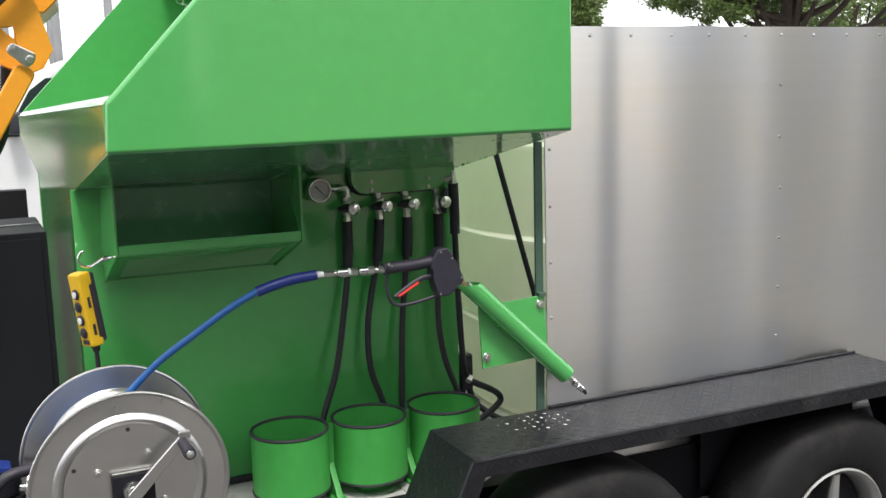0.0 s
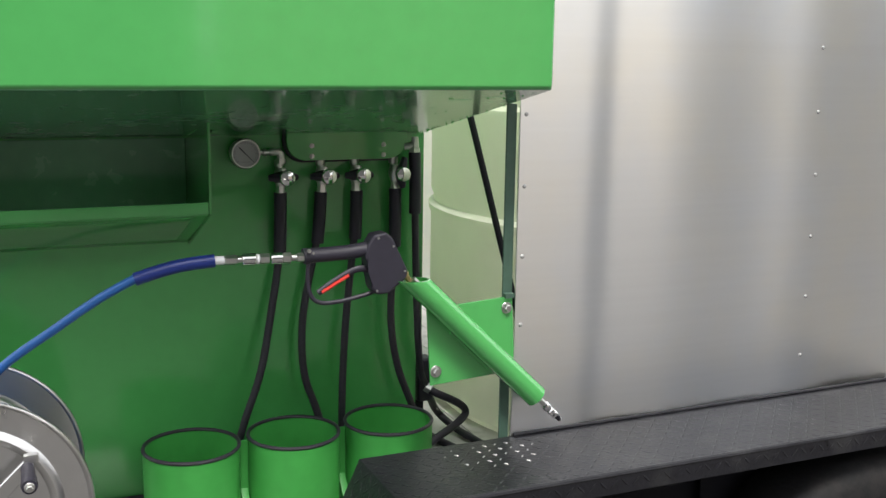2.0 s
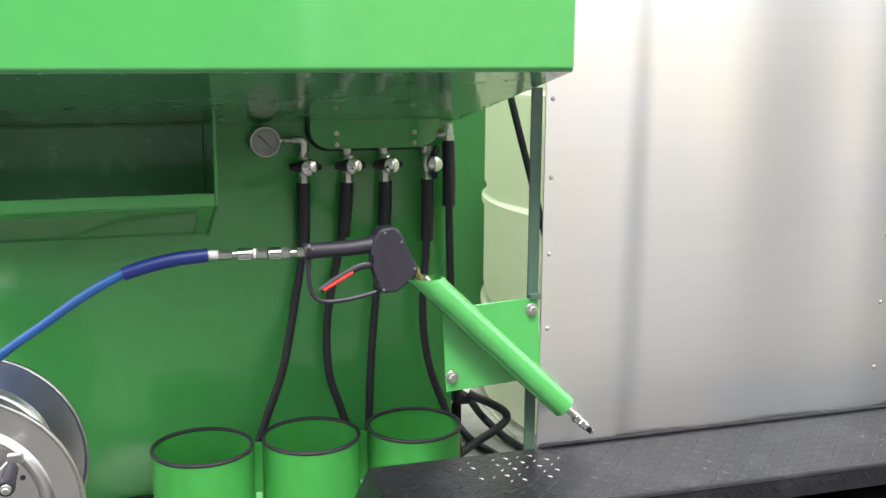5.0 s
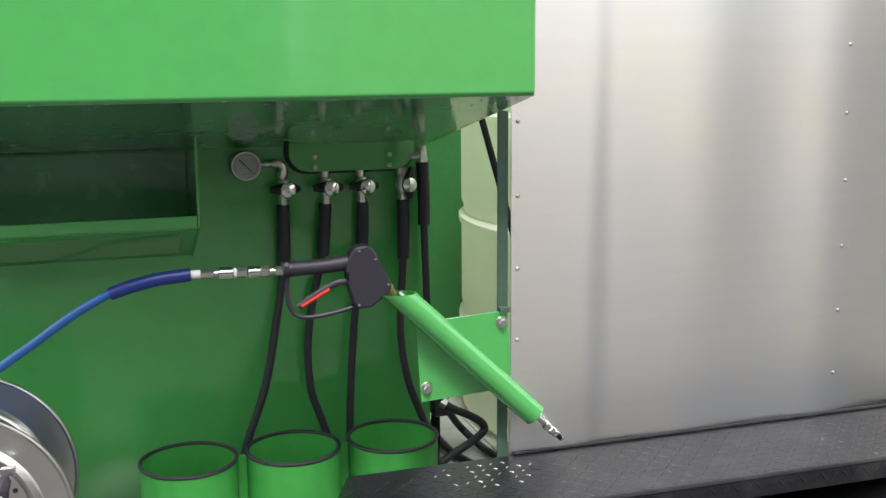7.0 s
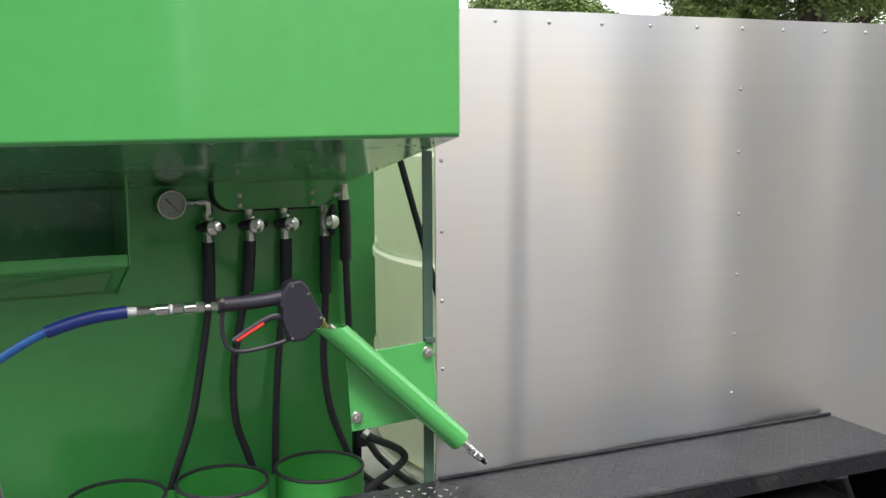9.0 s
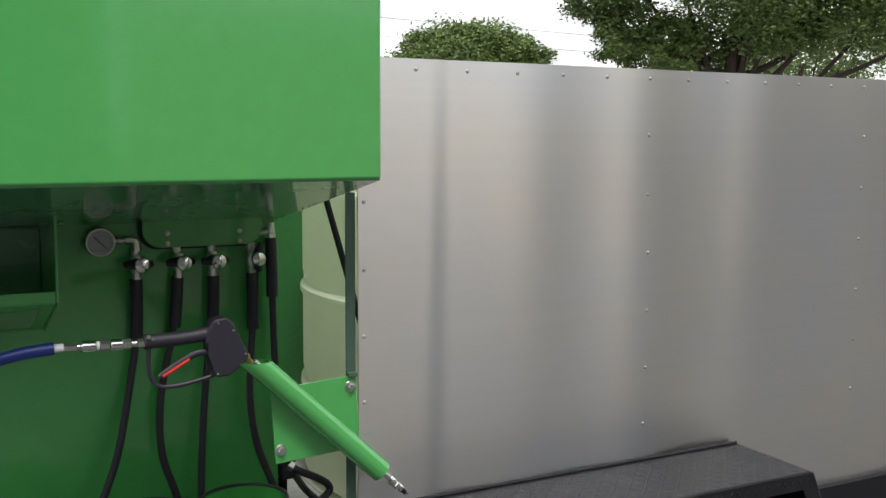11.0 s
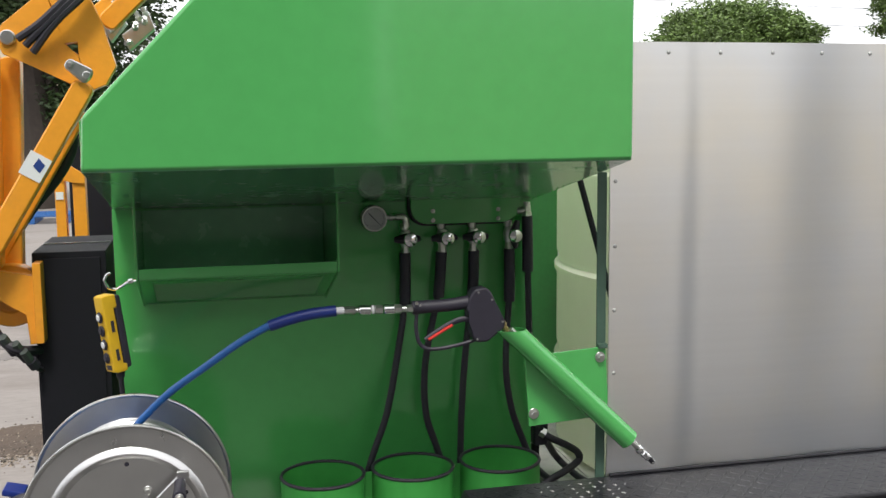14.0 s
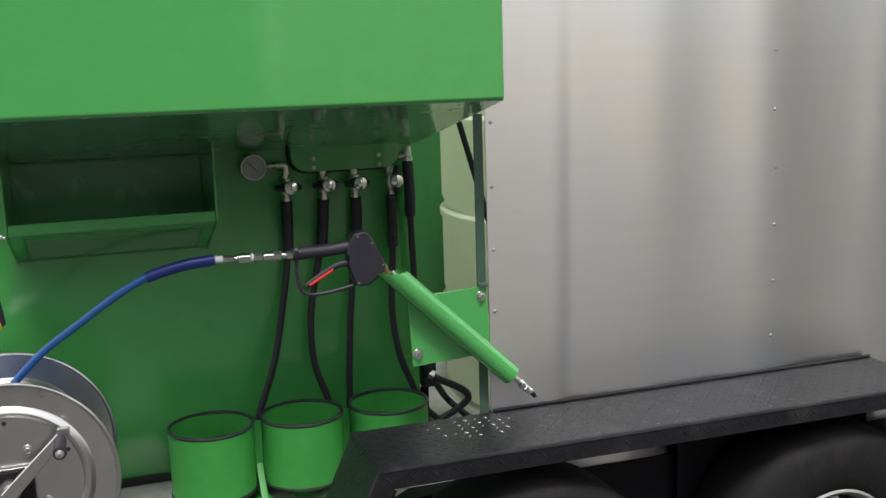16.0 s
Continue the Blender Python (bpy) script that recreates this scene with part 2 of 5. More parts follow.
# ---- builders ----
def part(name, bm, mat, parent=None, label="", smooth=35.0):
    """Links a bmesh as one mesh object, as it stands in the world, under a thing or a part."""
    me = bpy.data.meshes.new(name)
    bmesh.ops.recalc_face_normals(bm, faces=bm.faces)
    bm.to_mesh(me)
    bm.free()
    me.materials.append(mat)
    if smooth:
        me.polygons.foreach_set("use_smooth", [True] * len(me.polygons))
        me.set_sharp_from_angle(angle=radians(smooth))
    ob = new(name, me)
    if smooth and len(me.polygons) < 1500:
        flat = ob.modifiers.new("flat_faces", "WEIGHTED_NORMAL")
        flat.weight, flat.keep_sharp = 100, True
    if parent is not None:
        ob.parent = parent
        if parent.type == "EMPTY":
            ob.matrix_parent_inverse = Matrix.Translation(-Vector(parent.location))
    if label:
        ob["label"] = label
    return ob


def thing(name, base, label, category, group="", kind=""):
    ob = new(name)
    ob.empty_display_size = 0.1
    ob.location = base
    return tagged(ob, label, category, group, kind)


def box(bm, x0, x1, y0, y1, z0, z1, bevel=0.0, seg=2, rot=None):
    m = Matrix.Translation(((x0 + x1) / 2, (y0 + y1) / 2, (z0 + z1) / 2))
    if rot is not None:
        m = m @ rot
    m = m @ Matrix.Diagonal((x1 - x0, y1 - y0, z1 - z0, 1))
    vs = bmesh.ops.create_cube(bm, size=1, matrix=m)["verts"]
    if bevel:
        es = list({e for v in vs for e in v.link_edges})
        bmesh.ops.bevel(bm, geom=es, offset=bevel, segments=seg, profile=0.5, affect="EDGES")
    return bm


def prism(bm, pts, axis, a0, a1, bevel=0.0, seg=2):
    """A flat outline carried from a0 to a1 along an axis: 'y' takes (x, z), 'x' takes (y, z), 'z' takes (x, y)."""
    def at(p, a):
        return {"y": (p[0], a, p[1]), "x": (a, p[0], p[1]), "z": (p[0], p[1], a)}[axis]
    lo = [bm.verts.new(at(p, a0)) for p in pts]
    hi = [bm.verts.new(at(p, a1)) for p in pts]
    n = len(pts)
    fs = [bm.faces.new(lo[::-1]), bm.faces.new(hi)]
    fs += [bm.faces.new((lo[i], lo[(i + 1) % n], hi[(i + 1) % n], hi[i])) for i in range(n)]
    if bevel:
        es = list({e for f in fs for e in f.edges})
        bmesh.ops.bevel(bm, geom=es, offset=bevel, segments=seg, profile=0.5, affect="EDGES")
    return bm


def lathe(bm, profile, origin, axis=(0, 0, 1), n=28, close=False):
    """A profile of (radius, height) turned round an axis."""
    q = Vector((0, 0, 1)).rotation_difference(Vector(axis).normalized()).to_matrix()
    o = Vector(origin)
    rings = []
    for r, h in profile:
        if r < 1e-6:
            rings.append([bm.verts.new(o + q @ Vector((0, 0, h)))])
        else:
            rings.append([bm.verts.new(o + q @ Vector((r * math.cos(2 * math.pi * i / n), r * math.sin(2 * math.pi * i / n), h))) for i in range(n)])
    pairs = list(zip(rings, rings[1:])) + ([(rings[-1], rings[0])] if close else [])
    for a, b in pairs:
        for i in range(n):
            j = (i + 1) % n
            if len(a) == 1 and len(b) == 1:
                continue
            if len(a) == 1:
                bm.faces.new((a[0], b[i], b[j]))
            elif len(b) == 1:
                bm.faces.new((a[i], b[0], a[j]))
            else:
                bm.faces.new((a[i], b[i], b[j], a[j]))
    return bm


def rod(bm, p0, p1, r0, r1=None, n=20, chamfer=0.0):
    r1 = r0 if r1 is None else r1
    d = Vector(p1) - Vector(p0)
    h = d.length
    c = chamfer
    prof = [(0, 0), (r0 - c, 0), (r0, c), (r1, h - c), (r1 - c, h), (0, h)] if c else [(0, 0), (r0, 0), (r1, h), (0, h)]
    return lathe(bm, prof, p0, d, n)


def spline(pts, steps=8):
    """A smooth line through the points."""
    p = [Vector(q) for q in pts]
    p = [2 * p[0] - p[1]] + p + [2 * p[-1] - p[-2]]
    out = []
    for i in range(1, len(p) - 2):
        for k in range(steps):
            t = k / steps
            a, b, c, d = p[i - 1], p[i], p[i + 1], p[i + 2]
            out.append(0.5 * (2 * b + (c - a) * t + (2 * a - 5 * b + 4 * c - d) * t * t + (3 * b - a - 3 * c + d) * t ** 3))
    out.append(p[-2])
    return out


def sweep(bm, pts, r, n=10, closed=False, taper=None, flat=1.0):
    """A round tube along a line of points."""
    pts = [Vector(q) for q in pts]
    m = len(pts)
    rings = []
    side = None
    for i, p in enumerate(pts):
        if closed:
            d = pts[(i + 1) % m] - pts[i - 1]
        else:
            d = pts[min(i + 1, m - 1)] - pts[max(i - 1, 0)]
        d.normalize()
        if side is None:
            side = d.cross(Vector((0, 0, 1)))
            if side.length < 0.1:
                side = d.cross(Vector((0, 1, 0)))
        side = (side - d * side.dot(d)).normalized()
        up = side.cross(d)
        k = 1 if taper is None else taper(i / (m - 1))
        rings.append([bm.verts.new(p + r * k * (side * math.cos(2 * math.pi * j / n) + up * flat * math.sin(2 * math.pi * j / n))) for j in range(n)])
    for i in range(m if closed else m - 1):
        a, b = rings[i], rings[(i + 1) % m]
        for j in range(n):
            bm.faces.new((a[j], a[(j + 1) % n], b[(j + 1) % n], b[j]))
    if not closed:
        bm.faces.new(rings[0][::-1])
        bm.faces.new(rings[-1])
    return bm


def ring(bm, centre, radius, r, axis=(0, 0, 1), n=40, k=8):
    q = Vector((0, 0, 1)).rotation_difference(Vector(axis).normalized()).to_matrix()
    pts = [Vector(centre) + q @ Vector((radius * math.cos(2 * math.pi * i / n), radius * math.sin(2 * math.pi * i / n), 0)) for i in range(n)]
    return sweep(bm, pts, r, k, closed=True)


def bolt(bm, p, axis, r=0.009, h=0.007):
    """A hexagon head on a washer."""
    a = Vector(axis).normalized()
    rod(bm, p, Vector(p) + a * 0.002, r * 1.5, n=24, chamfer=0.0006)
    rod(bm, Vector(p) + a * 0.002, Vector(p) + a * (0.0025 + 0.2 * h), r * 1.12, n=20)
    rod(bm, Vector(p) + a * (0.0025 + 0.2 * h), Vector(p) + a * (0.002 + 1.3 * h), r, n=6, chamfer=r * 0.16)
    return bm


def bar_between(bm, p, q, w0, w1, y0, y1, bevel=0.004):
    """A flat bar from p to q in x and z, with its two end widths and rounded ends, between two depths."""
    p, q = Vector((p[0], p[1])), Vector((q[0], q[1]))
    d = (q - p).normalized()
    s = Vector((-d.y, d.x))
    pts = []
    for c, w, sign in ((q, w1, 1), (p, w0, -1)):
        for k in range(7):
            a = math.pi * (k / 6 - 0.5)
            pts.append(tuple(c + sign * (d * math.cos(a) * w / 2 * 0.6 + s * math.sin(a) * w / 2)))
    return prism(bm, pts, "y", y0, y1, bevel, 1)


def B():
    return bmesh.new()


# ---- ground ----
GROUND_Z = -0.025
ground = part("ground", prism(B(), [(-400, -400), (400, -400), (400, 400), (-400, 400)], "z", GROUND_Z - 0.4, GROUND_Z), CONCRETE, smooth=0)
tagged(ground, "worn grey-brown concrete yard with stains and joints", "ground", kind="structure")

# ---- trailer bed ----
DECK_Z = 0.56
deck = part("trailer_deck", box(B(), 0.0, 3.4, 0.30, 2.40, DECK_Z - 0.02, DECK_Z), DECK)
tagged(deck, "pale galvanised metal trailer deck with grime", "trailer deck", kind="structure")
bm = B()
for k in range(31):
    box(bm, 0.02 + k * 0.11, 0.026 + k * 0.11, 0.302, 2.39, DECK_Z, DECK_Z + 0.003)
part("deck_rib", bm, DECK, deck)
frame_rail = thing("trailer_frame", (1.4, 0.35, 0.40), "black painted steel trailer frame under the deck", "trailer frame", kind="structure")
part("side_rail", box(B(), -0.02, 3.4, 0.23, 0.30, 0.42, 0.60, 0.004), BLACKPAINT, frame_rail)
part("far_rail", box(B(), -0.02, 3.4, 2.40, 2.47, 0.42, 0.60, 0.004), BLACKPAINT, frame_rail)
for k in range(4):
    part("cross_member", box(B(), 0.0 + k * 1.1, 0.06 + k * 1.1, 0.30, 2.40, 0.42, 0.538), BLACKPAINT, frame_rail)

# ---- aluminium side of the tank enclosure ----
SHEET_Y, SHEET_X0, SHEET_X1, SHEET_TOP, SHEET_LOW = 0.22, 1.143, 3.42, 1.83, 0.577


SHEET_WAVES = [(1.21, 0.05, -2.0), (1.345, 0.034, 9.0), (1.45, 0.07, -4.2), (1.66, 0.09, 3.4), (1.86, 0.07, -3.2), (2.03, 0.08, 8.0),
               (2.26, 0.07, -3.8), (2.46, 0.08, 6.5), (2.72, 0.08, -2.4), (2.95, 0.08, 2.0), (3.2, 0.08, -1.6)]   # centre, half width, tilt in degrees


def sheet_bow(x, z):
    """How far thin riveted sheet stands off its true plane: soft upright waves with a foot that leans out."""
    y = 0.0
    k = (z - 1.25) / 0.6
    for i, (c, w, tilt) in enumerate(SHEET_WAVES):
        u = (x - c - 0.018 * k * math.sin(2.1 * i + 0.6)) / w
        fade = 1.0 - 0.35 * abs(k + 0.4 * math.sin(1.7 * i))
        y += radians(tilt) * fade * w * 0.886 * math.erf(u)
    return y + 0.006 * max(0.0, (1.0 - z) / 0.2) ** 2


def sheet_mesh(x0, x1, y0, y1, z0, z1, waves=False):
    """An upright sheet with its texture direction running up it."""
    if waves:
        bm = B()
        nx, nz = 260, 24
        sides = []
        for y in (y0, y1):
            sides.append([[bm.verts.new((x0 + (x1 - x0) * i / nx, y + sheet_bow(x0 + (x1 - x0) * i / nx, z0 + (z1 - z0) * j / nz), z0 + (z1 - z0) * j / nz)) for j in range(nz + 1)] for i in range(nx + 1)])
        f, g = sides
        for i in range(nx):
            for j in range(nz):
                bm.faces.new((f[i][j], f[i + 1][j], f[i + 1][j + 1], f[i][j + 1]))
                bm.faces.new((g[i][j], g[i][j + 1], g[i + 1][j + 1], g[i + 1][j]))
        rim = [(i, 0) for i in range(nx)] + [(nx, j) for j in range(nz)] + [(i, nz) for i in range(nx, 0, -1)] + [(0, j) for j in range(nz, 0, -1)]
        for k, (i, j) in enumerate(rim):
            p, q = rim[(k + 1) % len(rim)]
            bm.faces.new((f[i][j], g[i][j], g[p][q], f[p][q]))
    else:
        bm = box(B(), x0, x1, y0, y1, z0, z1)
    uv = bm.loops.layers.uv.new("UVMap")
    for f in bm.faces:
        for lp in f.loops:
            lp[uv].uv = (lp.vert.co.z, lp.vert.co.x + lp.vert.co.y)
    return bm


side_wall = part("side_sheet", sheet_mesh(SHEET_X0, SHEET_X1, SHEET_Y, SHEET_Y + 0.004, SHEET_LOW, SHEET_TOP, True), SHEET, smooth=40)
tagged(side_wall, "brushed aluminium side sheet with rows of small rivets", "metal wall", kind="structure")
end_sheet = part("end_sheet", sheet_mesh(SHEET_X1 - 0.004, SHEET_X1, SHEET_Y + 0.006, 2.45, SHEET_LOW, SHEET_TOP), SHEET, smooth=0)
tagged(end_sheet, "brushed aluminium end sheet of the tank enclosure", "metal wall", kind="structure")
far_sheet = part("far_sheet", sheet_mesh(SHEET_X0 + 0.2, SHEET_X1, 2.452, 2.456, SHEET_LOW, SHEET_TOP), SHEET, smooth=0)
tagged(far_sheet, "brushed aluminium far side sheet of the enclosure", "metal wall", kind="structure")
rv = B()
lathe(rv, [(0.0050, 0), (0.0046, 0.0010), (0.0032, 0.0020), (0, 0.0024)], (0, 0, 0), (0, -1, 0), n=10)
rivet = part("rivet", rv, RIVETMETAL, side_wall)
rivet.location = (1.157, SHEET_Y + sheet_bow(1.157, 1.053), 1.053)
spots = [(1.157, 1.205 + 0.1525 * k) for k in range(4)] + [(1.964 - 0.006 * (k > 3), 0.899 + 0.1525 * k) for k in range(6)]
spots += [(2.775, 0.899 + 0.1525 * k) for k in range(6)] + [(1.151 + 0.1345 * k, 1.806) for k in range(17)]
for x, z in spots:
    o = rivet.copy()
    scene.collection.objects.link(o)
    o.location = (x, SHEET_Y + sheet_bow(x, z), z)

# ---- cream water tank ----
tank = thing("water_tank", (2.05, 1.02, DECK_Z), "cream translucent plastic water tank with moulded rings", "water tank")
prof = [(0, 0), (0.67, 0), (0.70, 0.03)]
for z in (0.305, 0.615, 0.925):
    prof += [(0.70, z - 0.03), (0.708, z - 0.018), (0.708, z), (0.692, z + 0.012), (0.692, z + 0.028), (0.70, z + 0.045)]
prof += [(0.70, 1.10), (0.65, 1.20), (0.40, 1.235), (0, 1.24)]
part("tank_body", lathe(B(), prof, (2.05, 1.02, DECK_Z), n=72), POLY, tank)
lid = part("tank_lid", lathe(B(), [(0.0, 0.088), (0.06, 0.086), (0.10, 0.081), (0.132, 0.070), (0.143, 0.052), (0.147, 0.0)], (2.07, 0.76, 1.779), n=40), BLACKPLASTIC, tank, "black screw lid")

# ---- green hopper with console ----
HX0, HX1, HY0, HY1, HZ0, HLIP, HTOP = 0.002, 1.131, 0.055, 2.92, 1.566, 1.667, 2.35
CY0, CY1, CZ1, CX1 = 0.70, 1.95, 1.436, 1.114
SLANT = 0.936
hopper = thing("hopper", (0.55, 1.3, DECK_Z), "glossy green steel washing hopper with hose console on the deck", "hopper")


def wall_outline():
    return [(HX0, HZ0), (HX1, HZ0), (HX1, HTOP), (HX0 + 0.006 + SLANT * (HTOP - HLIP), HTOP), (HX0 + 0.006, HLIP)]


near = prism(B(), wall_outline(), "y", HY0, HY0 + 0.022, 0.009, 3)
part("near_wall", near, GREEN, hopper)
part("far_wall", prism(B(), wall_outline(), "y", HY1 - 0.012, HY1, 0.005, 2), GREEN, hopper)
end = [(HY0 + 0.012, HZ0 + 0.004), (HY0 + 0.012, HLIP - 0.006), (HY1 - 0.014, HLIP - 0.006), (HY1 - 0.014, HZ0), (CY1, CZ1), (CY1, DECK_Z), (CY0 + 0.004, DECK_Z), (CY0 + 0.004, CZ1)]
part("left_end_panel", prism(B(), end, "x", HX0 + 0.0015, HX0 + 0.0115, 0.002, 2), GREEN, hopper, "mirror-bright green end panel")
part("end_lip", prism(B(), [(HX0 + 0.0008, HLIP - 0.006), (HX0 + 0.03, HLIP - 0.006), (HX0 + 0.05, HLIP + 0.014), (HX0 + 0.018, HLIP + 0.014)], "y", HY0 + 0.024, HY1 - 0.02, 0.003), GREEN, hopper)
right = [(HY0 + 0.024, HZ0 + 0.004), (HY0 + 0.024, HTOP), (HY1 - 0.014, HTOP), (HY1 - 0.014, HZ0), (CY1, CZ1), (CY0 + 0.3, CZ1 - 0.02)]
part("right_end_panel", prism(B(), right, "x", HX1 - 0.012, HX1 - 0.003, 0.002), GREEN, hopper)
under = [(HY0 + 0.006, HZ0 - 0.001), (CY0 + 0.006, CZ1), (CY0 + 0.006, CZ1 + 0.008), (HY0 + 0.006, HZ0 + 0.010)]
# its greyed colour carries the reflections under the hopper
part("sloped_underside", prism(B(), under, "x", HX0 + 0.002, HX1 - 0.001, 0.002), TRAYGREEN, hopper)
back_under = [(HY1 - 0.016, HZ0), (CY1 - 0.01, CZ1), (CY1 - 0.01, CZ1 + 0.008), (HY1 - 0.016, HZ0 + 0.010)]
part("far_underside", prism(B(), back_under, "x", HX0 + 0.006, HX1 - 0.012), GREEN, hopper)
part("top_sheet", box(B(), HX0 + 0.66, HX1 - 0.014, HY0 + 0.024, HY1 - 0.014, HTOP - 0.02, HTOP - 0.006), GREEN, hopper)
part("console_panel", box(B(), HX0 - 0.006, CX1, CY0, CY0 + 0.012, DECK_Z, CZ1 + 0.004, 0.002), GREEN, hopper)
part("console_side", box(B(), CX1 - 0.012, CX1 - 0.001, CY0 + 0.0125, 1.598, DECK_Z, CZ1 + 0.02, 0.001), GREEN, hopper)
# painted dark to hold the shade of the gap beside the tank
part("console_wing", box(B(), CX1 - 0.012, 1.60, 1.820, 1.826, DECK_Z, CZ1 + 0.03, 0.002), SHADEDGREEN, hopper, "green panel behind the console with its shade painted in")
part("console_far_panel", box(B(), HX0, CX1, CY1 - 0.01, CY1, DECK_Z, CZ1), GREEN, hopper)
part("base_seal", box(B(), HX0 - 0.004, CX1, CY0 - 0.012, CY0 - 0.001, DECK_Z + 0.003, DECK_Z + 0.022, 0.003), BLACK, hopper, "black rubber base seal")
drips = B()
rnd = random.Random(4)
for k in range(40):
    t = rnd.random()
    q = rnd.uniform(0.5, 1.3)
    p = Vector((HX1 - 0.002 - 0.012 * t, HY0 + 0.02 + (CY0 - HY0 - 0.02) * t, HZ0 + (CZ1 - HZ0) * t))
    lathe(drips, [(0, -0.004 * q), (0.0014 * q, -0.002 * q), (0.0018 * q, 0.001), (0, 0.002)], p + Vector((rnd.uniform(-0.003, 0.001), 0, 0)), n=6)
for k in range(9):
    t = rnd.uniform(0.05, 0.5)
    p = Vector((HX1 - rnd.uniform(0.02, 0.20), HY0 + (CY0 - HY0) * t, HZ0 + (CZ1 - HZ0) * t + 0.001))
    lathe(drips, [(0, -0.003), (0.0022, -0.002), (0.0026, 0.001), (0, 0.002)], p, n=7)
part("weld_bead", drips, GREEN, hopper, "lumpy painted weld along the underside edge")["kind"] = "stuff"

for o in hopper.children:
    for v in o.data.vertices:
        # the near side stands slightly skew, and the far side hangs lower
        v.co.y -= 0.085 * (HX1 - v.co.x) / (HX1 - HX0) * min(1.0, max(0.0, (CY0 - v.co.y) / (CY0 - HY0)))
        v.co.z -= 0.062 * min(1.0, max(0.0, (v.co.y - CY0) / (HY1 - CY0))) * (v.co.z > 1.3)

# recessed tray under the hood
TX0, TX1, TY, TZ0, TZ1 = 0.063, 0.537, 0.425, 1.295, 1.320
tray = part("tray", B(), GREEN, hopper)


def cheek(x):
    top = HZ0 - (HZ0 - CZ1) * (TY - HY0) / (CY0 - HY0)
    return prism(B(), [(TY, TZ0), (TY, top - 0.004), (CY0 - 0.001, CZ1 - 0.004), (CY0 - 0.001, 1.185)], "x", x, x + 0.006, 0.0015)


part("tray_cheek", cheek(TX0), GREEN, tray)
part("tray_cheek", cheek(TX1 - 0.006), GREEN, tray)
part("tray_lip", box(B(), TX0 + 0.007, TX1 - 0.007, TY, TY + 0.008, TZ0, TZ1, 0.002), GREEN, tray)
# added plate; the reflection at the tray's back is painted into it
part("tray_back", box(B(), TX0 + 0.0065, TX1 - 0.0065, CY0 - 0.006, CY0 - 0.002, 1.200, CZ1 - 0.002, 0.001), TRAYGREEN, tray, "added green back plate with grey reflections in its colour")
slope = (1.19 - TZ0) / (CY0 - TY)


def tray_strip(x0, x1, y0, y1, name):
    pts = [(y0, TZ0 + slope * (y0 - TY)), (y1, TZ0 + slope * (y1 - TY)), (y1, TZ0 + slope * (y1 - TY) + 0.005), (y0, TZ0 + slope * (y0 - TY) + 0.005)]
    return part(name, prism(B(), pts, "x", x0, x1), GREEN, tray)


tray_strip(TX0 + 0.007, TX0 + 0.035, TY + 0.009, CY0 - 0.002, "tray_floor_edge")
tray_strip(TX1 - 0.035, TX1 - 0.007, TY + 0.009, CY0 - 0.002, "tray_floor_edge")
tray_strip(TX0 + 0.036, TX1 - 0.036, TY + 0.009, TY + 0.045, "tray_floor_edge")
tray_strip(TX0 + 0.036, TX1 - 0.036, CY0 - 0.035, CY0 - 0.002, "tray_floor_edge")
bm = B()
for k in range(68):
    x = TX0 + 0.038 + k * (TX1 - TX0 - 0.076) / 67
    a, b = TY + 0.046, CY0 - 0.036
    prism(bm, [(a, TZ0 + slope * (a - TY) + 0.002), (b, TZ0 + slope * (b - TY) + 0.002), (b, TZ0 + slope * (b - TY) + 0.004), (a, TZ0 + slope * (a - TY) + 0.004)], "x", x - 0.0009, x + 0.0009)
for k in range(32):
    y = TY + 0.048 + k * (CY0 - TY - 0.086) / 31
    z = TZ0 + slope * (y - TY)
    box(bm, TX0 + 0.036, TX1 - 0.036, y - 0.0009, y + 0.0009, z + 0.0005, z + 0.0025)
part("tray_mesh", bm, GREEN, tray, "fine green wire mesh floor")
for x in (TX0 - 0.02, TX1 + 0.008):
    part("tray_tab", box(B(), x, x + 0.012, TY + 0.02, TY + 0.05, 1.462, 1.468, 0.001), GREEN, tray)

# manifold cover with its screws
cov = []
cx0, cx1, cz0, r = 0.764, 1.070, 1.377, 0.045
for c, a0 in (((cx0 + r, cz0 + r), 180), ((cx1 - r, cz0 + r), 270)):
    for k in range(9):
        a = radians(a0 + k * 90 / 8)
        cov.append((c[0] + r * math.cos(a), c[1] + r * math.sin(a)))
cov += [(cx1, 1.452), (cx0, 1.452)]
cover = part("manifold_cover", prism(B(), cov, "y", 0.668, CY0 - 0.006, 0.003), GREEN, hopper)
seal = [Vector((p[0], 0.689, p[1])) for p in [(cx0, 1.44)] + cov[:-2] + [(cx1, 1.44)]]
part("cover_seal", sweep(B(), seal, 0.0065, 8), BLACK, cover, "black rubber edge trim")
for x in (0.825, 1.008):
    for z in (1.387, 1.412):
        part("cover_screw", bolt(B(), (x, 0.668, z), (0, -1, 0), 0.0040, 0.005), STEEL, cover, "small zinc screw")

# corner post and its brace
post = thing("corner_post", (1.124, 0.235, DECK_Z), "dark green painted steel angle post beside the aluminium sheet", "post")
part("post_face", box(B(), 1.118, 1.141, 0.222, 0.228, DECK_Z, HZ0 - 0.035, 0.0015), DARKGREEN, post)
part("post_flange", box(B(), 1.136, 1.141, 0.229, 0.262, DECK_Z, HZ0 - 0.035, 0.0015), DARKGREEN, post)
part("brace", rod(B(), (1.232, 0.72, 1.60), (1.532, 0.72, DECK_Z), 0.009, n=10), BLACKPAINT, post)

# ---- fender ----
FZ, FY0, FY1, FX0, FX1 = 0.798, -0.043, 0.214, 0.787, 2.300
SKEW = 0.014
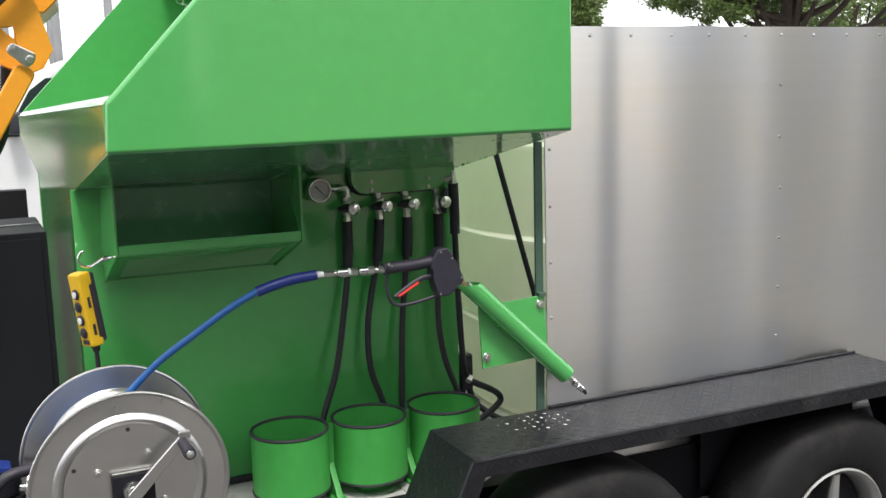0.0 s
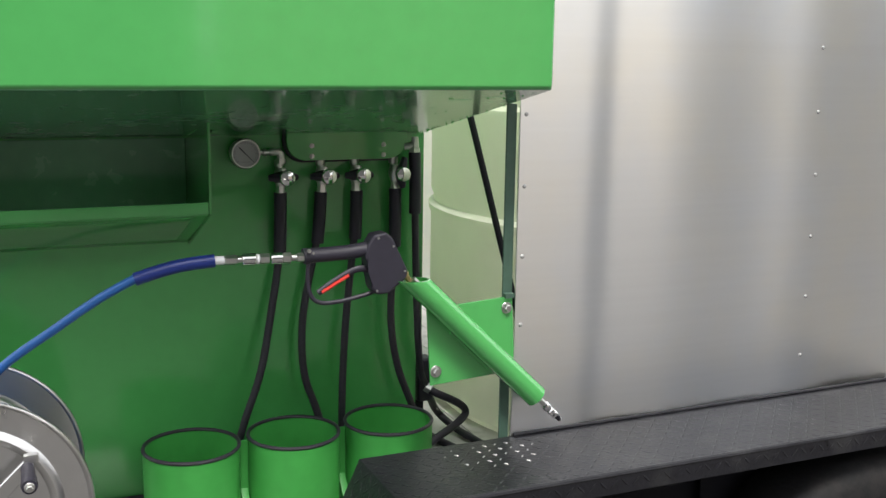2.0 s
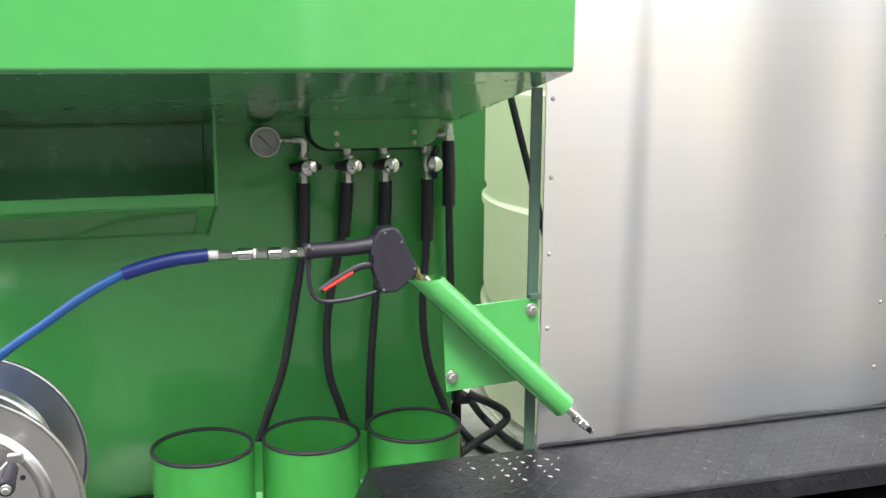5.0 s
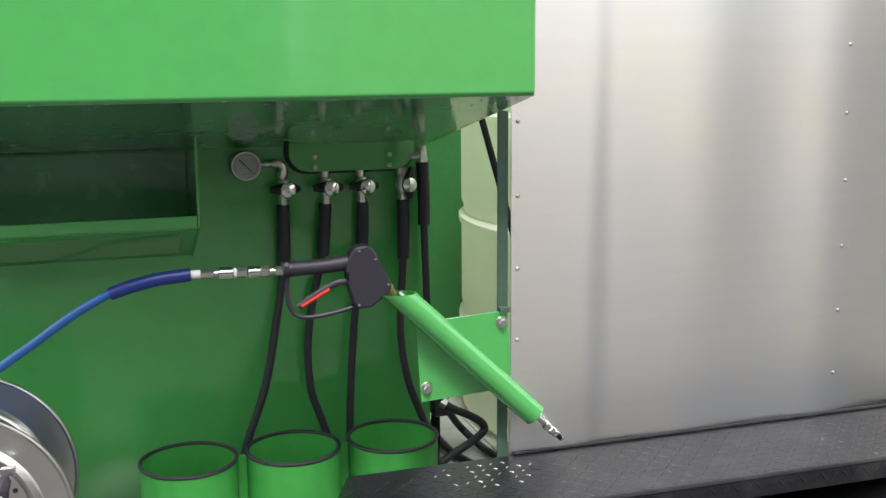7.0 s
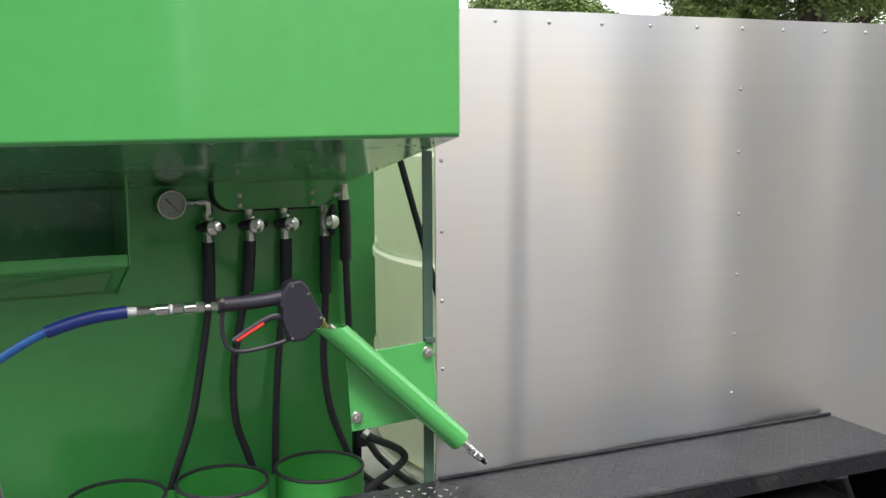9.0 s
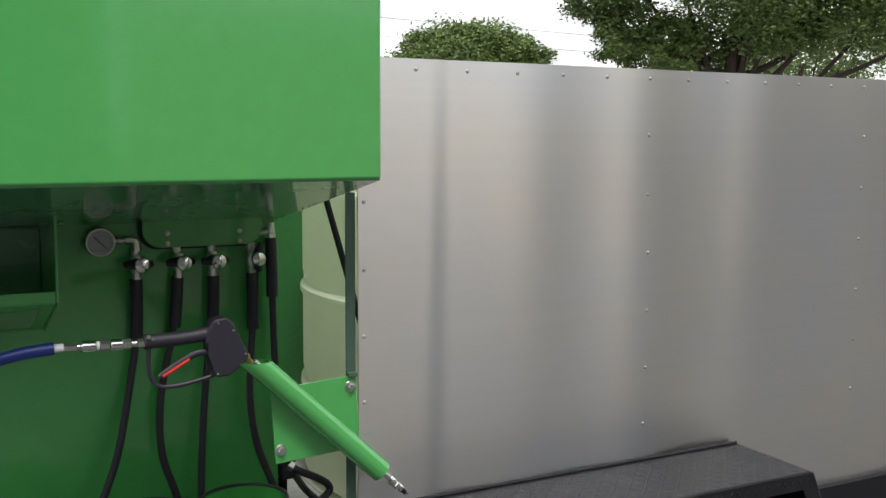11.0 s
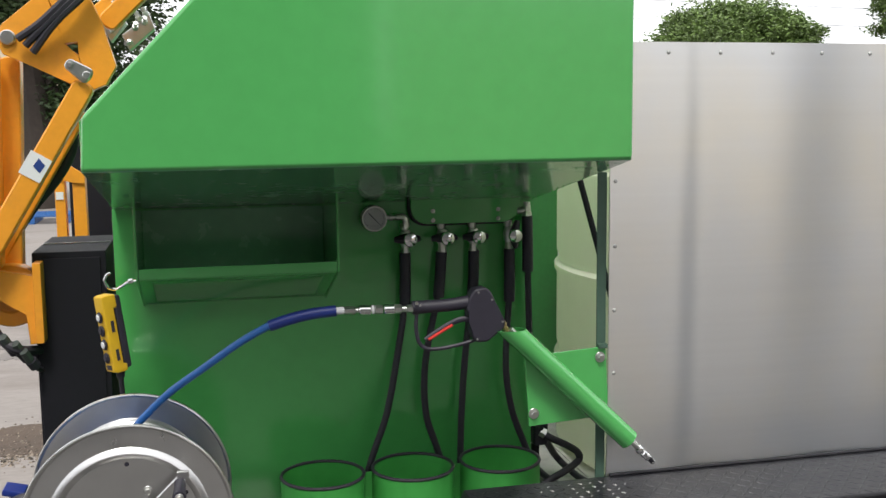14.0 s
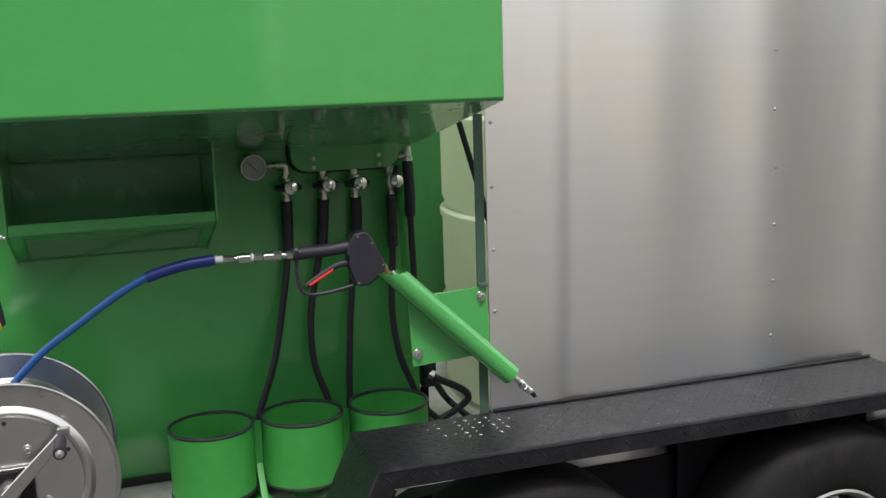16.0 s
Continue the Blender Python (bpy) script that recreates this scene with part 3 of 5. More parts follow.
fender = thing("fender", (1.5, 0.04, 0.45), "black painted diamond tread plate trailer fender over two wheels", "fender")


def fender_outline(t):
    return [(FX0 - 0.165, 0.44), (FX0, FZ), (FX1, FZ), (FX1 + 0.165, 0.44), (FX1 + 0.160 - t * 1.2, 0.44), (FX1 - t * 0.6, FZ - t), (FX0 + t * 0.6, FZ - t), (FX0 - 0.160 + t * 1.2, 0.44)]


part("fender_plate", prism(B(), fender_outline(0.005), "y", FY0, FY1, 0.0015), FENDER, fender)
lip = B()
prism(lip, fender_outline(0.042), "y", FY0 - 0.004, FY0 + 0.003, 0.003, 2)
part("fender_lip", lip, FENDER, fender)
part("fender_edge", sweep(B(), [(FX0 - 0.163, FY0 + 0.001, 0.442), (FX0 - 0.002, FY0 + 0.001, FZ - 0.006), (FX0 + 0.01, FY0 + 0.001, FZ - 0.004), (FX1 - 0.01, FY0 + 0.001, FZ - 0.004), (FX1 + 0.002, FY0 + 0.001, FZ - 0.006), (FX1 + 0.163, FY0 + 0.001, 0.442)], 0.0065, 8), FENDER, fender)
part("fender_hem", rod(B(), (1.15, FY1 - 0.002, FZ + 0.003), (FX1 - 0.002, FY1 - 0.002, FZ + 0.003), 0.0045, n=8), FENDER, fender)
# added black plate that darkens the sheet showing under the fender
part("inner_liner", box(B(), 1.67, FX1 - 0.01, FY1 - 0.010, FY1 - 0.006, 0.46, FZ - 0.007, 0.001), BLACKPAINT, fender, "black plate added to darken the gap behind the wheel")
lug_v, lug_f = [], []
glint_v, glint_f = [], []
glint_rnd = random.Random(31)


def lug(c, along, across, normal):
    """One raised diamond of the tread."""
    # lugs picked here get bright metal in place of light glints
    worn = ((c.x - 1.07) / 0.18) ** 2 + ((c.y - 0.14) / 0.11) ** 2 < glint_rnd.random() * 0.6 and normal.z > 0.5
    vs, fs = (glint_v, glint_f) if worn else (lug_v, lug_f)
    i = len(vs)
    L, W, H = (0.0058, 0.0017, 0.0016) if worn else (0.0125, 0.0030, 0.0010)
    for a, b, h in ((-L, 0, 0), (-L * 0.3, -W, 0), (L * 0.3, -W, 0), (L, 0, 0), (L * 0.3, W, 0), (-L * 0.3, W, 0), (-L * 0.55, 0, H), (L * 0.55, 0, H)):
        vs.append(c + along * a + across * b + normal * h)
    for f in ((0, 1, 6), (1, 2, 7, 6), (2, 3, 7), (3, 4, 7), (4, 5, 6, 7), (5, 0, 6)):
        fs.append(tuple(i + k for k in f))


pitch = 0.026
for i in range(int((FX1 - FX0) / pitch)):
    for j in range(int((FY1 - FY0) / pitch)):
        c = Vector((FX0 + 0.014 + i * pitch, FY0 + 0.016 + j * pitch, FZ))
        s = 1 if (i + j) % 2 else -1
        d = Vector((math.cos(radians(45)), s * math.sin(radians(45)), 0))
        lug(c, d, Vector((-d.y, d.x, 0)), Vector((0, 0, 1)))
dn = Vector((-0.165, 0, 0.44 - FZ)).normalized()
for i in range(14):
    for j in range(int((FY1 - FY0) / pitch)):
        c = Vector((FX0, FY0 + 0.016 + j * pitch, FZ)) + dn * (0.014 + i * pitch)
        s = 1 if (i + j) % 2 else -1
        d = (dn + s * Vector((0, 1, 0))).normalized()
        nn = Vector((dn.z, 0, -dn.x))
        nn = nn if nn.z > 0 else -nn
        lug(c, d, nn.cross(d), nn)
for i in range(int((FX1 - FX0) / pitch)):
    c = Vector((FX0 + 0.014 + i * pitch, FY0 - 0.0045, FZ - 0.022))
    s = 1 if i % 2 else -1
    d = Vector((0.7071, 0, s * 0.7071))
    lug(c, d, Vector((-d.z, 0, d.x)), Vector((0, -1, 0)))
me = bpy.data.meshes.new("tread_lug")
me.from_pydata(lug_v, [], lug_f)
me.materials.append(FENDER)
lugs = new("tread_lug", me)
lugs.parent = fender
lugs.matrix_parent_inverse = Matrix.Translation(-Vector(fender.location))
lugs["kind"] = "stuff"
me = bpy.data.meshes.new("worn_lug")
me.from_pydata(glint_v, [], glint_f)
me.materials.append(GLINTSTEEL)
glint_lugs = new("worn_lug", me)
glint_lugs.parent = fender
glint_lugs.matrix_parent_inverse = Matrix.Translation(-Vector(fender.location))
glint_lugs["kind"] = "stuff"
glint_lugs["label"] = "tread lugs in bright metal that stand in for glints"
# white patch stands in for bright background showing through a slit
part("fender_tag", prism(B(), [(0.836, 0.700), (0.852, 0.735), (0.875, 0.742), (0.868, 0.716)], "y", 0.033, 0.036), WHITEPLATE, fender, "white patch added for the bright gap under the lip")


def skew_fender():
    """The outer edge runs a little outwards towards the rear."""
    for o in fender.children:
        for v in o.data.vertices:
            v.co.y -= SKEW * max(0, (v.co.x - FX0) / (FX1 - FX0)) * max(0, min(1, (FY1 - v.co.y) / (FY1 - FY0)))


skew_fender()


# ---- wheels ----
def build_wheel(cx, cz, y):
    w = thing("trailer_wheel", (cx, y, GROUND_Z), "black rubber trailer tyre on a silver spoked rim", "wheel", "trailer wheels")
    R = cz - GROUND_Z
    prof = [(0.188, 0.015), (0.215, -0.005), (0.262, -0.018), (R - 0.05, -0.016), (R - 0.022, -0.004), (R - 0.006, 0.016), (R, 0.05), (R, 0.15), (R - 0.022, 0.20), (0.27, 0.215), (0.188, 0.19)]
    tyre = part("tyre", lathe(B(), prof, (cx, y, cz), (0, 1, 0), n=64, close=True), RUBBER, w)
    rim = part("rim", lathe(B(), [(0.190, 0.010), (0.194, 0.002), (0.188, -0.002), (0.176, 0.012), (0.170, 0.05), (0.165, 0.11), (0.188, 0.185)], (cx, y, cz), (0, 1, 0), n=56), RIM, w)
    for k in range(5):
        a = radians(90 + 72 * k)
        p0 = Vector((cx + 0.05 * math.cos(a), y + 0.03, cz + 0.05 * math.sin(a)))
        p1 = Vector((cx + 0.176 * math.cos(a), y + 0.015, cz + 0.176 * math.sin(a)))
        part("spoke", sweep(B(), [p0, (p0 + p1) / 2, p1], 0.016, 10, taper=lambda t: 1.3 - 0.6 * t), RIM, rim)
    part("hub_cap", lathe(B(), [(0, -0.02), (0.03, -0.018), (0.042, 0.0), (0.07, 0.02), (0.075, 0.06)], (cx, y, cz), (0, 1, 0)), RIM, w)
    part("brake_drum", lathe(B(), [(0, 0.06), (0.160, 0.065), (0.163, 0.12), (0, 0.12)], (cx, y, cz), (0, 1, 0)), BLACKPAINT, w)
    return w


wheel = build_wheel(1.17, 0.335, -0.005)
copy_thing(wheel, Matrix.Translation((2.02, -0.005, GROUND_Z)))

# ---- valves, gauge and hoses on the console ----
VZ, VY = 1.341, 0.645


def build_valve(x, turned=False):
    v = thing("hose_valve", (x, CY0, VZ), "steel ball valve with black handle and chrome knob", "valve", "valves in a row")
    part("nipple", lathe(B(), [(0, 0), (0.009, 0), (0.009, 0.006), (0.0115, 0.007), (0.0115, 0.022), (0, 0.022)], (x - 0.006, 0.684, VZ + 0.016), n=12), STEEL, v, "grey steel pipe nipple")
    part("valve_body", lathe(B(), [(0, -0.022), (0.012, -0.022), (0.015, -0.012), (0.017, 0.0), (0.015, 0.012), (0.012, 0.02), (0, 0.02)], (x - 0.005, 0.672, VZ), n=16), STEEL, v)
    stem = part("stem", rod(B(), (x, 0.662, VZ), (x, VY - 0.012, VZ), 0.008, n=12), STEEL, v)
    hw = B()
    if turned:
        sweep(hw, spline([(x + 0.012, 0.650, VZ + 0.04), (x + 0.006, 0.648, VZ + 0.02), (x, 0.648, VZ), (x + 0.004, 0.650, VZ - 0.02), (x + 0.008, 0.652, VZ - 0.036)], 4), 0.011, 8, taper=lambda t: 0.6 + 0.6 * math.sin(math.pi * t))
    else:
        sweep(hw, spline([(x - 0.040, 0.652, VZ - 0.001), (x - 0.02, 0.648, VZ), (x, 0.646, VZ + 0.002), (x + 0.016, 0.648, VZ), (x + 0.030, 0.652, VZ - 0.001)], 4), 0.0125, 8, taper=lambda t: 0.55 + 0.6 * math.sin(math.pi * t))
    part("handle", hw, BLACKPLASTIC, v, "black lever handle")
    part("knob", lathe(B(), [(0.014, 0.0), (0.0185, 0.002), (0.0195, 0.008), (0.017, 0.014), (0.009, 0.0165), (0, 0.017)], (x, VY - 0.008, VZ), (0, -1, 0), n=28), CHROME, v, "polished chrome knob")
    part("tailpiece", lathe(B(), [(0, 0), (0.0125, 0), (0.0125, 0.008), (0.011, 0.01), (0.011, 0.024), (0, 0.024)], (x - 0.006, 0.672, VZ - 0.044), n=6), STEEL, v, "hexagonal steel hose fitting")
    return v


valve_x = (0.754, 0.856, 0.943, 1.046)
for i, x in enumerate(valve_x):
    build_valve(x, i == 3)

gauge = thing("pressure_gauge", (0.662, 0.69, 1.398), "round steel pressure gauge with pale dial beside the valves", "gauge")
part("case", lathe(B(), [(0, 0.012), (0.034, 0.012), (0.035, 0.0), (0.035, -0.014), (0.033, -0.018), (0.0305, -0.018)], (0.662, 0.668, 1.398), (0, 1, 0), n=40), STEEL, gauge)
dial = part("dial", lathe(B(), [(0, 0), (0.031, 0.0)], (0.662, 0.656, 1.398), (0, 1, 0), n=36), DIAL, gauge, "pale grey dial")
tick = B()
for k in range(25):
    a = radians(225 - k * 270 / 24)
    m = Matrix.Translation((0.662, 0.6555, 1.398)) @ Matrix.Rotation(-a, 4, "Y") @ Matrix.Translation((0.026, 0, 0)) @ Matrix.Diagonal((0.005 if k % 4 == 0 else 0.003, 0.0004, 0.0007, 1))
    bmesh.ops.create_cube(tick, size=1, matrix=m)
part("scale_marks", tick, BLACKPLASTIC, dial, "black scale marks")
part("needle", bar_between(B(), (0.648, 1.412), (0.678, 1.381), 0.003, 0.001, 0.6535, 0.6545, 0), BLACKPLASTIC, dial, "black pointer")
part("lower_print", box(B(), 0.650, 0.674, 0.6552, 0.6558, 1.378, 1.3795), GREYMETAL, dial)
part("coupling", lathe(B(), [(0, 0), (0.006, 0), (0.006, 0.008), (0.009, 0.009), (0.009, 0.017), (0.006, 0.018), (0.006, 0.024), (0.008, 0.025), (0.008, 0.031), (0, 0.031)], (0.697, 0.67, 1.399), (1, 0, 0), n=12), STEEL, gauge, "steel coupling")
part("elbow", sweep(B(), spline([(0.727, 0.67, 1.399), (0.742, 0.67, 1.399), (0.749, 0.67, 1.392), (0.749, 0.67, 1.376)], 5), 0.009, 10), STEEL, gauge, "grey steel elbow")
part("elbow_nut", lathe(B(), [(0, 0), (0.012, 0), (0.012, 0.01), (0, 0.01)], (0.749, 0.67, 1.372), n=6), STEEL, gauge)


def build_hose(sleeve, line, label):
    h = thing("wash_hose", line[-1], label, "hose", "black hoses on the console")
    part("hose_line", sweep(B(), spline(line, 7), 0.0095, 10), BLACK, h)
    a, b = sleeve
    part("sleeve", sweep(B(), spline([a, (Vector(a) + Vector(b)) / 2 + Vector((0.001, 0, 0)), b], 6), 0.0155, 14), BLACKPLASTIC, h, "thick black foam sleeve")
    return h


build_hose(((0.747, 0.672, 1.302), (0.744, 0.672, 1.155)), [(0.746, 0.672, 1.29), (0.743, 0.672, 1.16), (0.721, 0.660, 1.033), (0.685, 0.640, 0.874), (0.640, 0.628, 0.755), (0.612, 0.622, 0.66), (0.60, 0.62, 0.572)], "black wash hose from the first valve to the deck")
build_hose(((0.848, 0.672, 1.300), (0.838, 0.672, 1.175)), [(0.846, 0.672, 1.29), (0.836, 0.672, 1.18), (0.797, 0.660, 1.001), (0.793, 0.645, 0.864), (0.82, 0.632, 0.765), (0.85, 0.628, 0.66), (0.84, 0.628, 0.572)], "black wash hose hanging behind the middle holder")
build_hose(((0.939, 0.672, 1.300), (0.935, 0.672, 1.180)), [(0.938, 0.672, 1.29), (0.933, 0.672, 1.19), (0.908, 0.660, 0.993), (0.894, 0.645, 0.854), (0.886, 0.632, 0.72), (0.884, 0.63, 0.572)], "black wash hose hanging straight between two holders")
build_hose(((1.040, 0.670, 1.302), (1.039, 0.668, 1.155)), [(1.039, 0.670, 1.29), (1.038, 0.668, 1.16), (1.025, 0.655, 0.983), (1.037, 0.640, 0.856), (1.075, 0.632, 0.745), (1.105, 0.625, 0.66), (1.11, 0.62, 0.572)], "black wash hose swinging towards the tank")
drain = build_hose(((1.088, 0.660, 1.392), (1.090, 0.658, 1.238)), [(1.088, 0.660, 1.38), (1.090, 0.658, 1.24), (1.094, 0.655, 1.06), (1.098, 0.650, 0.92), (1.112, 0.665, 0.83), (1.135, 0.700, 0.785), (1.150, 0.718, 0.765)], "black supply hose running down beside the console to the coupling")
part("hose_nut", lathe(B(), [(0, 0), (0.014, 0), (0.014, 0.012), (0.011, 0.014), (0.011, 0.028), (0, 0.028)], (1.088, 0.660, 1.390), n=6), STEEL, drain, "steel hose nut")
part("feed_elbow", sweep(B(), spline([(1.066, 0.672, 1.405), (1.080, 0.664, 1.408), (1.088, 0.660, 1.415), (1.088, 0.660, 1.43)], 4), 0.009, 10), STEEL, drain)
coil = thing("suction_hose", (1.16, 0.62, DECK_Z), "black hose coiled on the deck beside the tank", "hose")
part("coil", sweep(B(), spline([(1.150, 0.722, 0.755), (1.178, 0.705, 0.738), (1.222, 0.705, 0.715), (1.258, 0.712, 0.690), (1.268, 0.714, 0.668), (1.245, 0.70, 0.655), (1.205, 0.675, 0.646), (1.155, 0.655, 0.632), (1.105, 0.645, 0.605), (1.070, 0.640, 0.574), (1.02, 0.65, 0.572)], 8), 0.0105, 12), BLACK, coil)
part("long_run", sweep(B(), spline([(1.158, 0.735, 0.745), (1.205, 0.81, 0.685), (1.262, 0.885, 0.612), (1.297, 0.82, 0.578), (1.315, 0.731, 0.574), (1.335, 0.60, 0.573), (1.34, 0.45, 0.573)], 8), 0.0105, 12), BLACK, coil)
part("short_run", sweep(B(), spline([(1.150, 0.755, 0.735), (1.172, 0.86, 0.64), (1.196, 0.90, 0.585), (1.212, 0.80, 0.574), (1.231, 0.734, 0.573), (1.26, 0.60, 0.573), (1.265, 0.45, 0.573)], 8), 0.0105, 12), BLACK, coil)
part("fitting_block", box(B(), 1.128, 1.172, 0.715, 0.765, 0.715, 0.835, 0.008, 3), BLACKPLASTIC, coil)
part("block_foot", box(B(), 1.130, 1.150, 0.73, 0.75, DECK_Z, 0.714, 0.002), BLACKPAINT, coil)
part("block_nut", rod(B(), (1.150, 0.720, 0.758), (1.163, 0.714, 0.750), 0.015, n=6), STEEL, coil)

# ---- holder plate with tube ----
holder = thing("gun_holder", (1.04, 0.20, 0.945), "green steel holder plate with slanted tube bolted to the post", "holder")
tilt = Matrix.Rotation(radians(-3.5), 4, "Y")
part("plate", box(B(), 0.941, 1.142, 0.2125, 0.2185, 0.944, 1.113, 0.0015, 2, tilt), GREEN, holder)
ta, tb = Vector((0.893, 0.184, 1.179)), Vector((1.184, 0.180, 0.897))
td = (tb - ta).normalized()
tube = B()
q = Vector((0, 0, 1)).rotation_difference(td).to_matrix()
outer, inner = [], []
nseg = 36
for r, store in ((0.0255, outer), (0.0225, inner)):
    top, low = [], []
    for i in range(nseg):
        a = 2 * math.pi * i / nseg
        off = q @ Vector((r * math.cos(a), r * math.sin(a), 0))
        p = ta + off
        top.append(tube.verts.new(p - td * ((p.z - ta.z) / td.z)))
        low.append(tube.verts.new(tb + off))
    store += [top, low]
for i in range(nseg):
    j = (i + 1) % nseg
    for a, b in ((outer[0], outer[1]), (inner[1], inner[0]), (inner[0], outer[0]), (outer[1], inner[1])):
        tube.faces.new((a[i], a[j], b[j], b[i]))
part("tube", tube, GREEN, holder)
part("tube_weld", sweep(B(), [(0.99, 0.2085, 1.052), (1.04, 0.2085, 1.003), (1.09, 0.2085, 0.954)], 0.004, 8), GREEN, holder)
for p in ((1.123, 0.2125, 1.094), (0.958, 0.2125, 0.969)):
    part("bolt", bolt(B(), p, (0, -1, 0), 0.0085, 0.007), STEEL, holder, "zinc hexagon bolt")
part("clip", box(B(), 1.117, 1.139, 0.205, 0.2205, 1.116, 1.126, 0.001), DARKGREEN, holder)

# ---- spray gun with lance, fittings and blue hose ----
gun = thing("spray_gun", (0.78, 0.19, 1.15), "black plastic pressure spray gun resting in the green tube", "spray gun")
GY = 0.197
grip = B()
sweep(grip, spline([(0.668, GY + 0.006, 1.238), (0.680, GY + 0.006, 1.239), (0.72, GY + 0.004, 1.240), (0.76, GY + 0.002, 1.242), (0.795, GY, 1.246), (0.82, GY, 1.248)], 6), 0.0158, 16, taper=lambda t: 1.06 - 0.08 * math.sin(math.pi * t), flat=0.95)
part("grip", grip, BLACKPLASTIC, gun)
head = [(0.788, 1.230), (0.793, 1.256), (0.806, 1.277), (0.832, 1.281), (0.846, 1.270), (0.862, 1.234), (0.880, 1.199), (0.877, 1.184), (0.838, 1.155), (0.812, 1.154), (0.799, 1.170), (0.799, 1.205)]
part("head", prism(B(), head, "y", GY - 0.019, GY + 0.019, 0.006, 3), BLACKPLASTIC, gun)
part("guard", sweep(B(), spline([(0.678, GY + 0.005, 1.228), (0.676, GY + 0.005, 1.19), (0.683, GY + 0.005, 1.158), (0.702, GY + 0.004, 1.143), (0.74, GY + 0.002, 1.143), (0.79, GY, 1.152), (0.818, GY, 1.160)], 7), 0.0044, 10), BLACKPLASTIC, gun)
trig = part("trigger", sweep(B(), spline([(0.697, GY + 0.004, 1.163), (0.72, GY + 0.004, 1.178), (0.75, GY + 0.003, 1.195), (0.775, GY + 0.001, 1.206), (0.795, GY, 1.206), (0.810, GY, 1.198)], 6), 0.0052, 10, flat=1.3), BLACKPLASTIC, gun)
part("trigger_lock", sweep(B(), [(0.702, GY - 0.006, 1.166), (0.73, GY - 0.007, 1.182), (0.757, GY - 0.008, 1.197)], 0.0036, 8), RED, trig, "red trigger lock")
for p in ((0.815, 1.270), (0.847, 1.252), (0.872, 1.200), (0.812, 1.163), (0.681, 1.248)):
    part("screw", rod(B(), (p[0], GY - 0.0188, p[1]), (p[0], GY - 0.0205, p[1]), 0.0024, n=10), STEEL, gun)
part("outlet_nut", lathe(B(), [(0, 0), (0.009, 0), (0.009, 0.012), (0.006, 0.014), (0.006, 0.03), (0, 0.03)], (0.873, GY - 0.002, 1.196), (0.6, 0, -0.8), n=6), BRASS, gun, "brass outlet nut")
lance = part("lance", rod(B(), (0.892, 0.186, 1.180), (1.215, 0.180, 0.868), 0.0065, n=12), STEEL, gun, "steel lance inside the tube")
nz = Vector((1.251, 0.180, 0.832)) - Vector((1.19, 0.180, 0.891))
nozzle = part("nozzle", lathe(B(), [(0, 0), (0.0055, 0), (0.0055, 0.022), (0.0095, 0.024), (0.0105, 0.027), (0.0105, 0.034), (0.0075, 0.037), (0.0075, 0.041), (0.0095, 0.043), (0.0095, 0.051), (0.0065, 0.053), (0.0065, 0.056), (0.0088, 0.057), (0.0088, 0.063), (0, 0.064)], (1.190, 0.180, 0.891), nz, n=18), CHROME, gun, "steel quick-connect nozzle")
nd = nz.normalized()
part("nozzle_tip", rod(B(), Vector((1.190, 0.180, 0.891)) + nd * 0.064, Vector((1.190, 0.180, 0.891)) + nd * 0.083, 0.0062, 0.0050, n=14, chamfer=0.001), BLACKPAINT, nozzle, "dark nozzle tip")
part("tip_ring", rod(B(), Vector((1.190, 0.180, 0.891)) + nd * 0.0775, Vector((1.190, 0.180, 0.891)) + nd * 0.080, 0.0066, n=14), CHROME, nozzle)
part("inlet_bolt", rod(B(), (0.674, GY - 0.012, 1.252), (0.674, GY - 0.016, 1.252), 0.004, n=10), STEEL, gun)
fit_line = [(0.498, 0.216, 1.2385), (0.672, 0.203, 1.2365)]
fd = Vector(fit_line[1]) - Vector(fit_line[0])
steps = [("crimp_collar", 0.000, 0.018, 0.0085, WHITEPLATE, 14), ("hex_nut", 0.018, 0.042, 0.0095, STEEL, 6), ("coupler_body", 0.042, 0.052, 0.0065, STEEL, 12), ("coupler_sleeve", 0.052, 0.078, 0.0115, CHROME, 18),
         ("coupler_collar", 0.079, 0.085, 0.010, WHITEPLATE, 14), ("adapter_nut", 0.086, 0.104, 0.0105, STEEL, 6), ("swivel_sleeve", 0.107, 0.130, 0.0115, CHROME, 18), ("swivel_nut", 0.130, 0.146, 0.011, STEEL, 6),
         ("thread", 0.146, 0.158, 0.007, STEEL, 12), ("end_nut", 0.158, 0.175, 0.0095, STEEL, 6)]
for nm, a, b, r, mt, n in steps:
    d = fd.normalized()
    part(nm, rod(B(), Vector(fit_line[0]) + d * a, Vector(fit_line[0]) + d * b, r, n=n, chamfer=0.0012), mt, gun)

blue = thing("blue_hose", (0.06, 0.33, 0.98), "blue high-pressure hose running from the reel to the spray gun", "hose")
part("hose_line", sweep(B(), spline([(0.02, 0.345, 0.935), (0.061, 0.330, 0.985), (0.13, 0.305, 1.055), (0.208, 0.280, 1.113), (0.28, 0.250, 1.168), (0.34, 0.230, 1.205), (0.375, 0.225, 1.219), (0.43, 0.220, 1.232), (0.497, 0.216, 1.2385)], 8), 0.0085, 12), BLUEHOSE, blue)
part("strain_sleeve", sweep(B(), spline([(0.352, 0.228, 1.210), (0.39, 0.224, 1.222), (0.44, 0.220, 1.233), (0.498, 0.216, 1.2385)], 8), 0.0125, 14), BLUESLEEVE, blue, "dark blue strain relief sleeve")

# ---- hose reel ----
RX, RZ, RY0, RY1, RR = 0.0365, 0.780, 0.247, 0.450, 0.2240
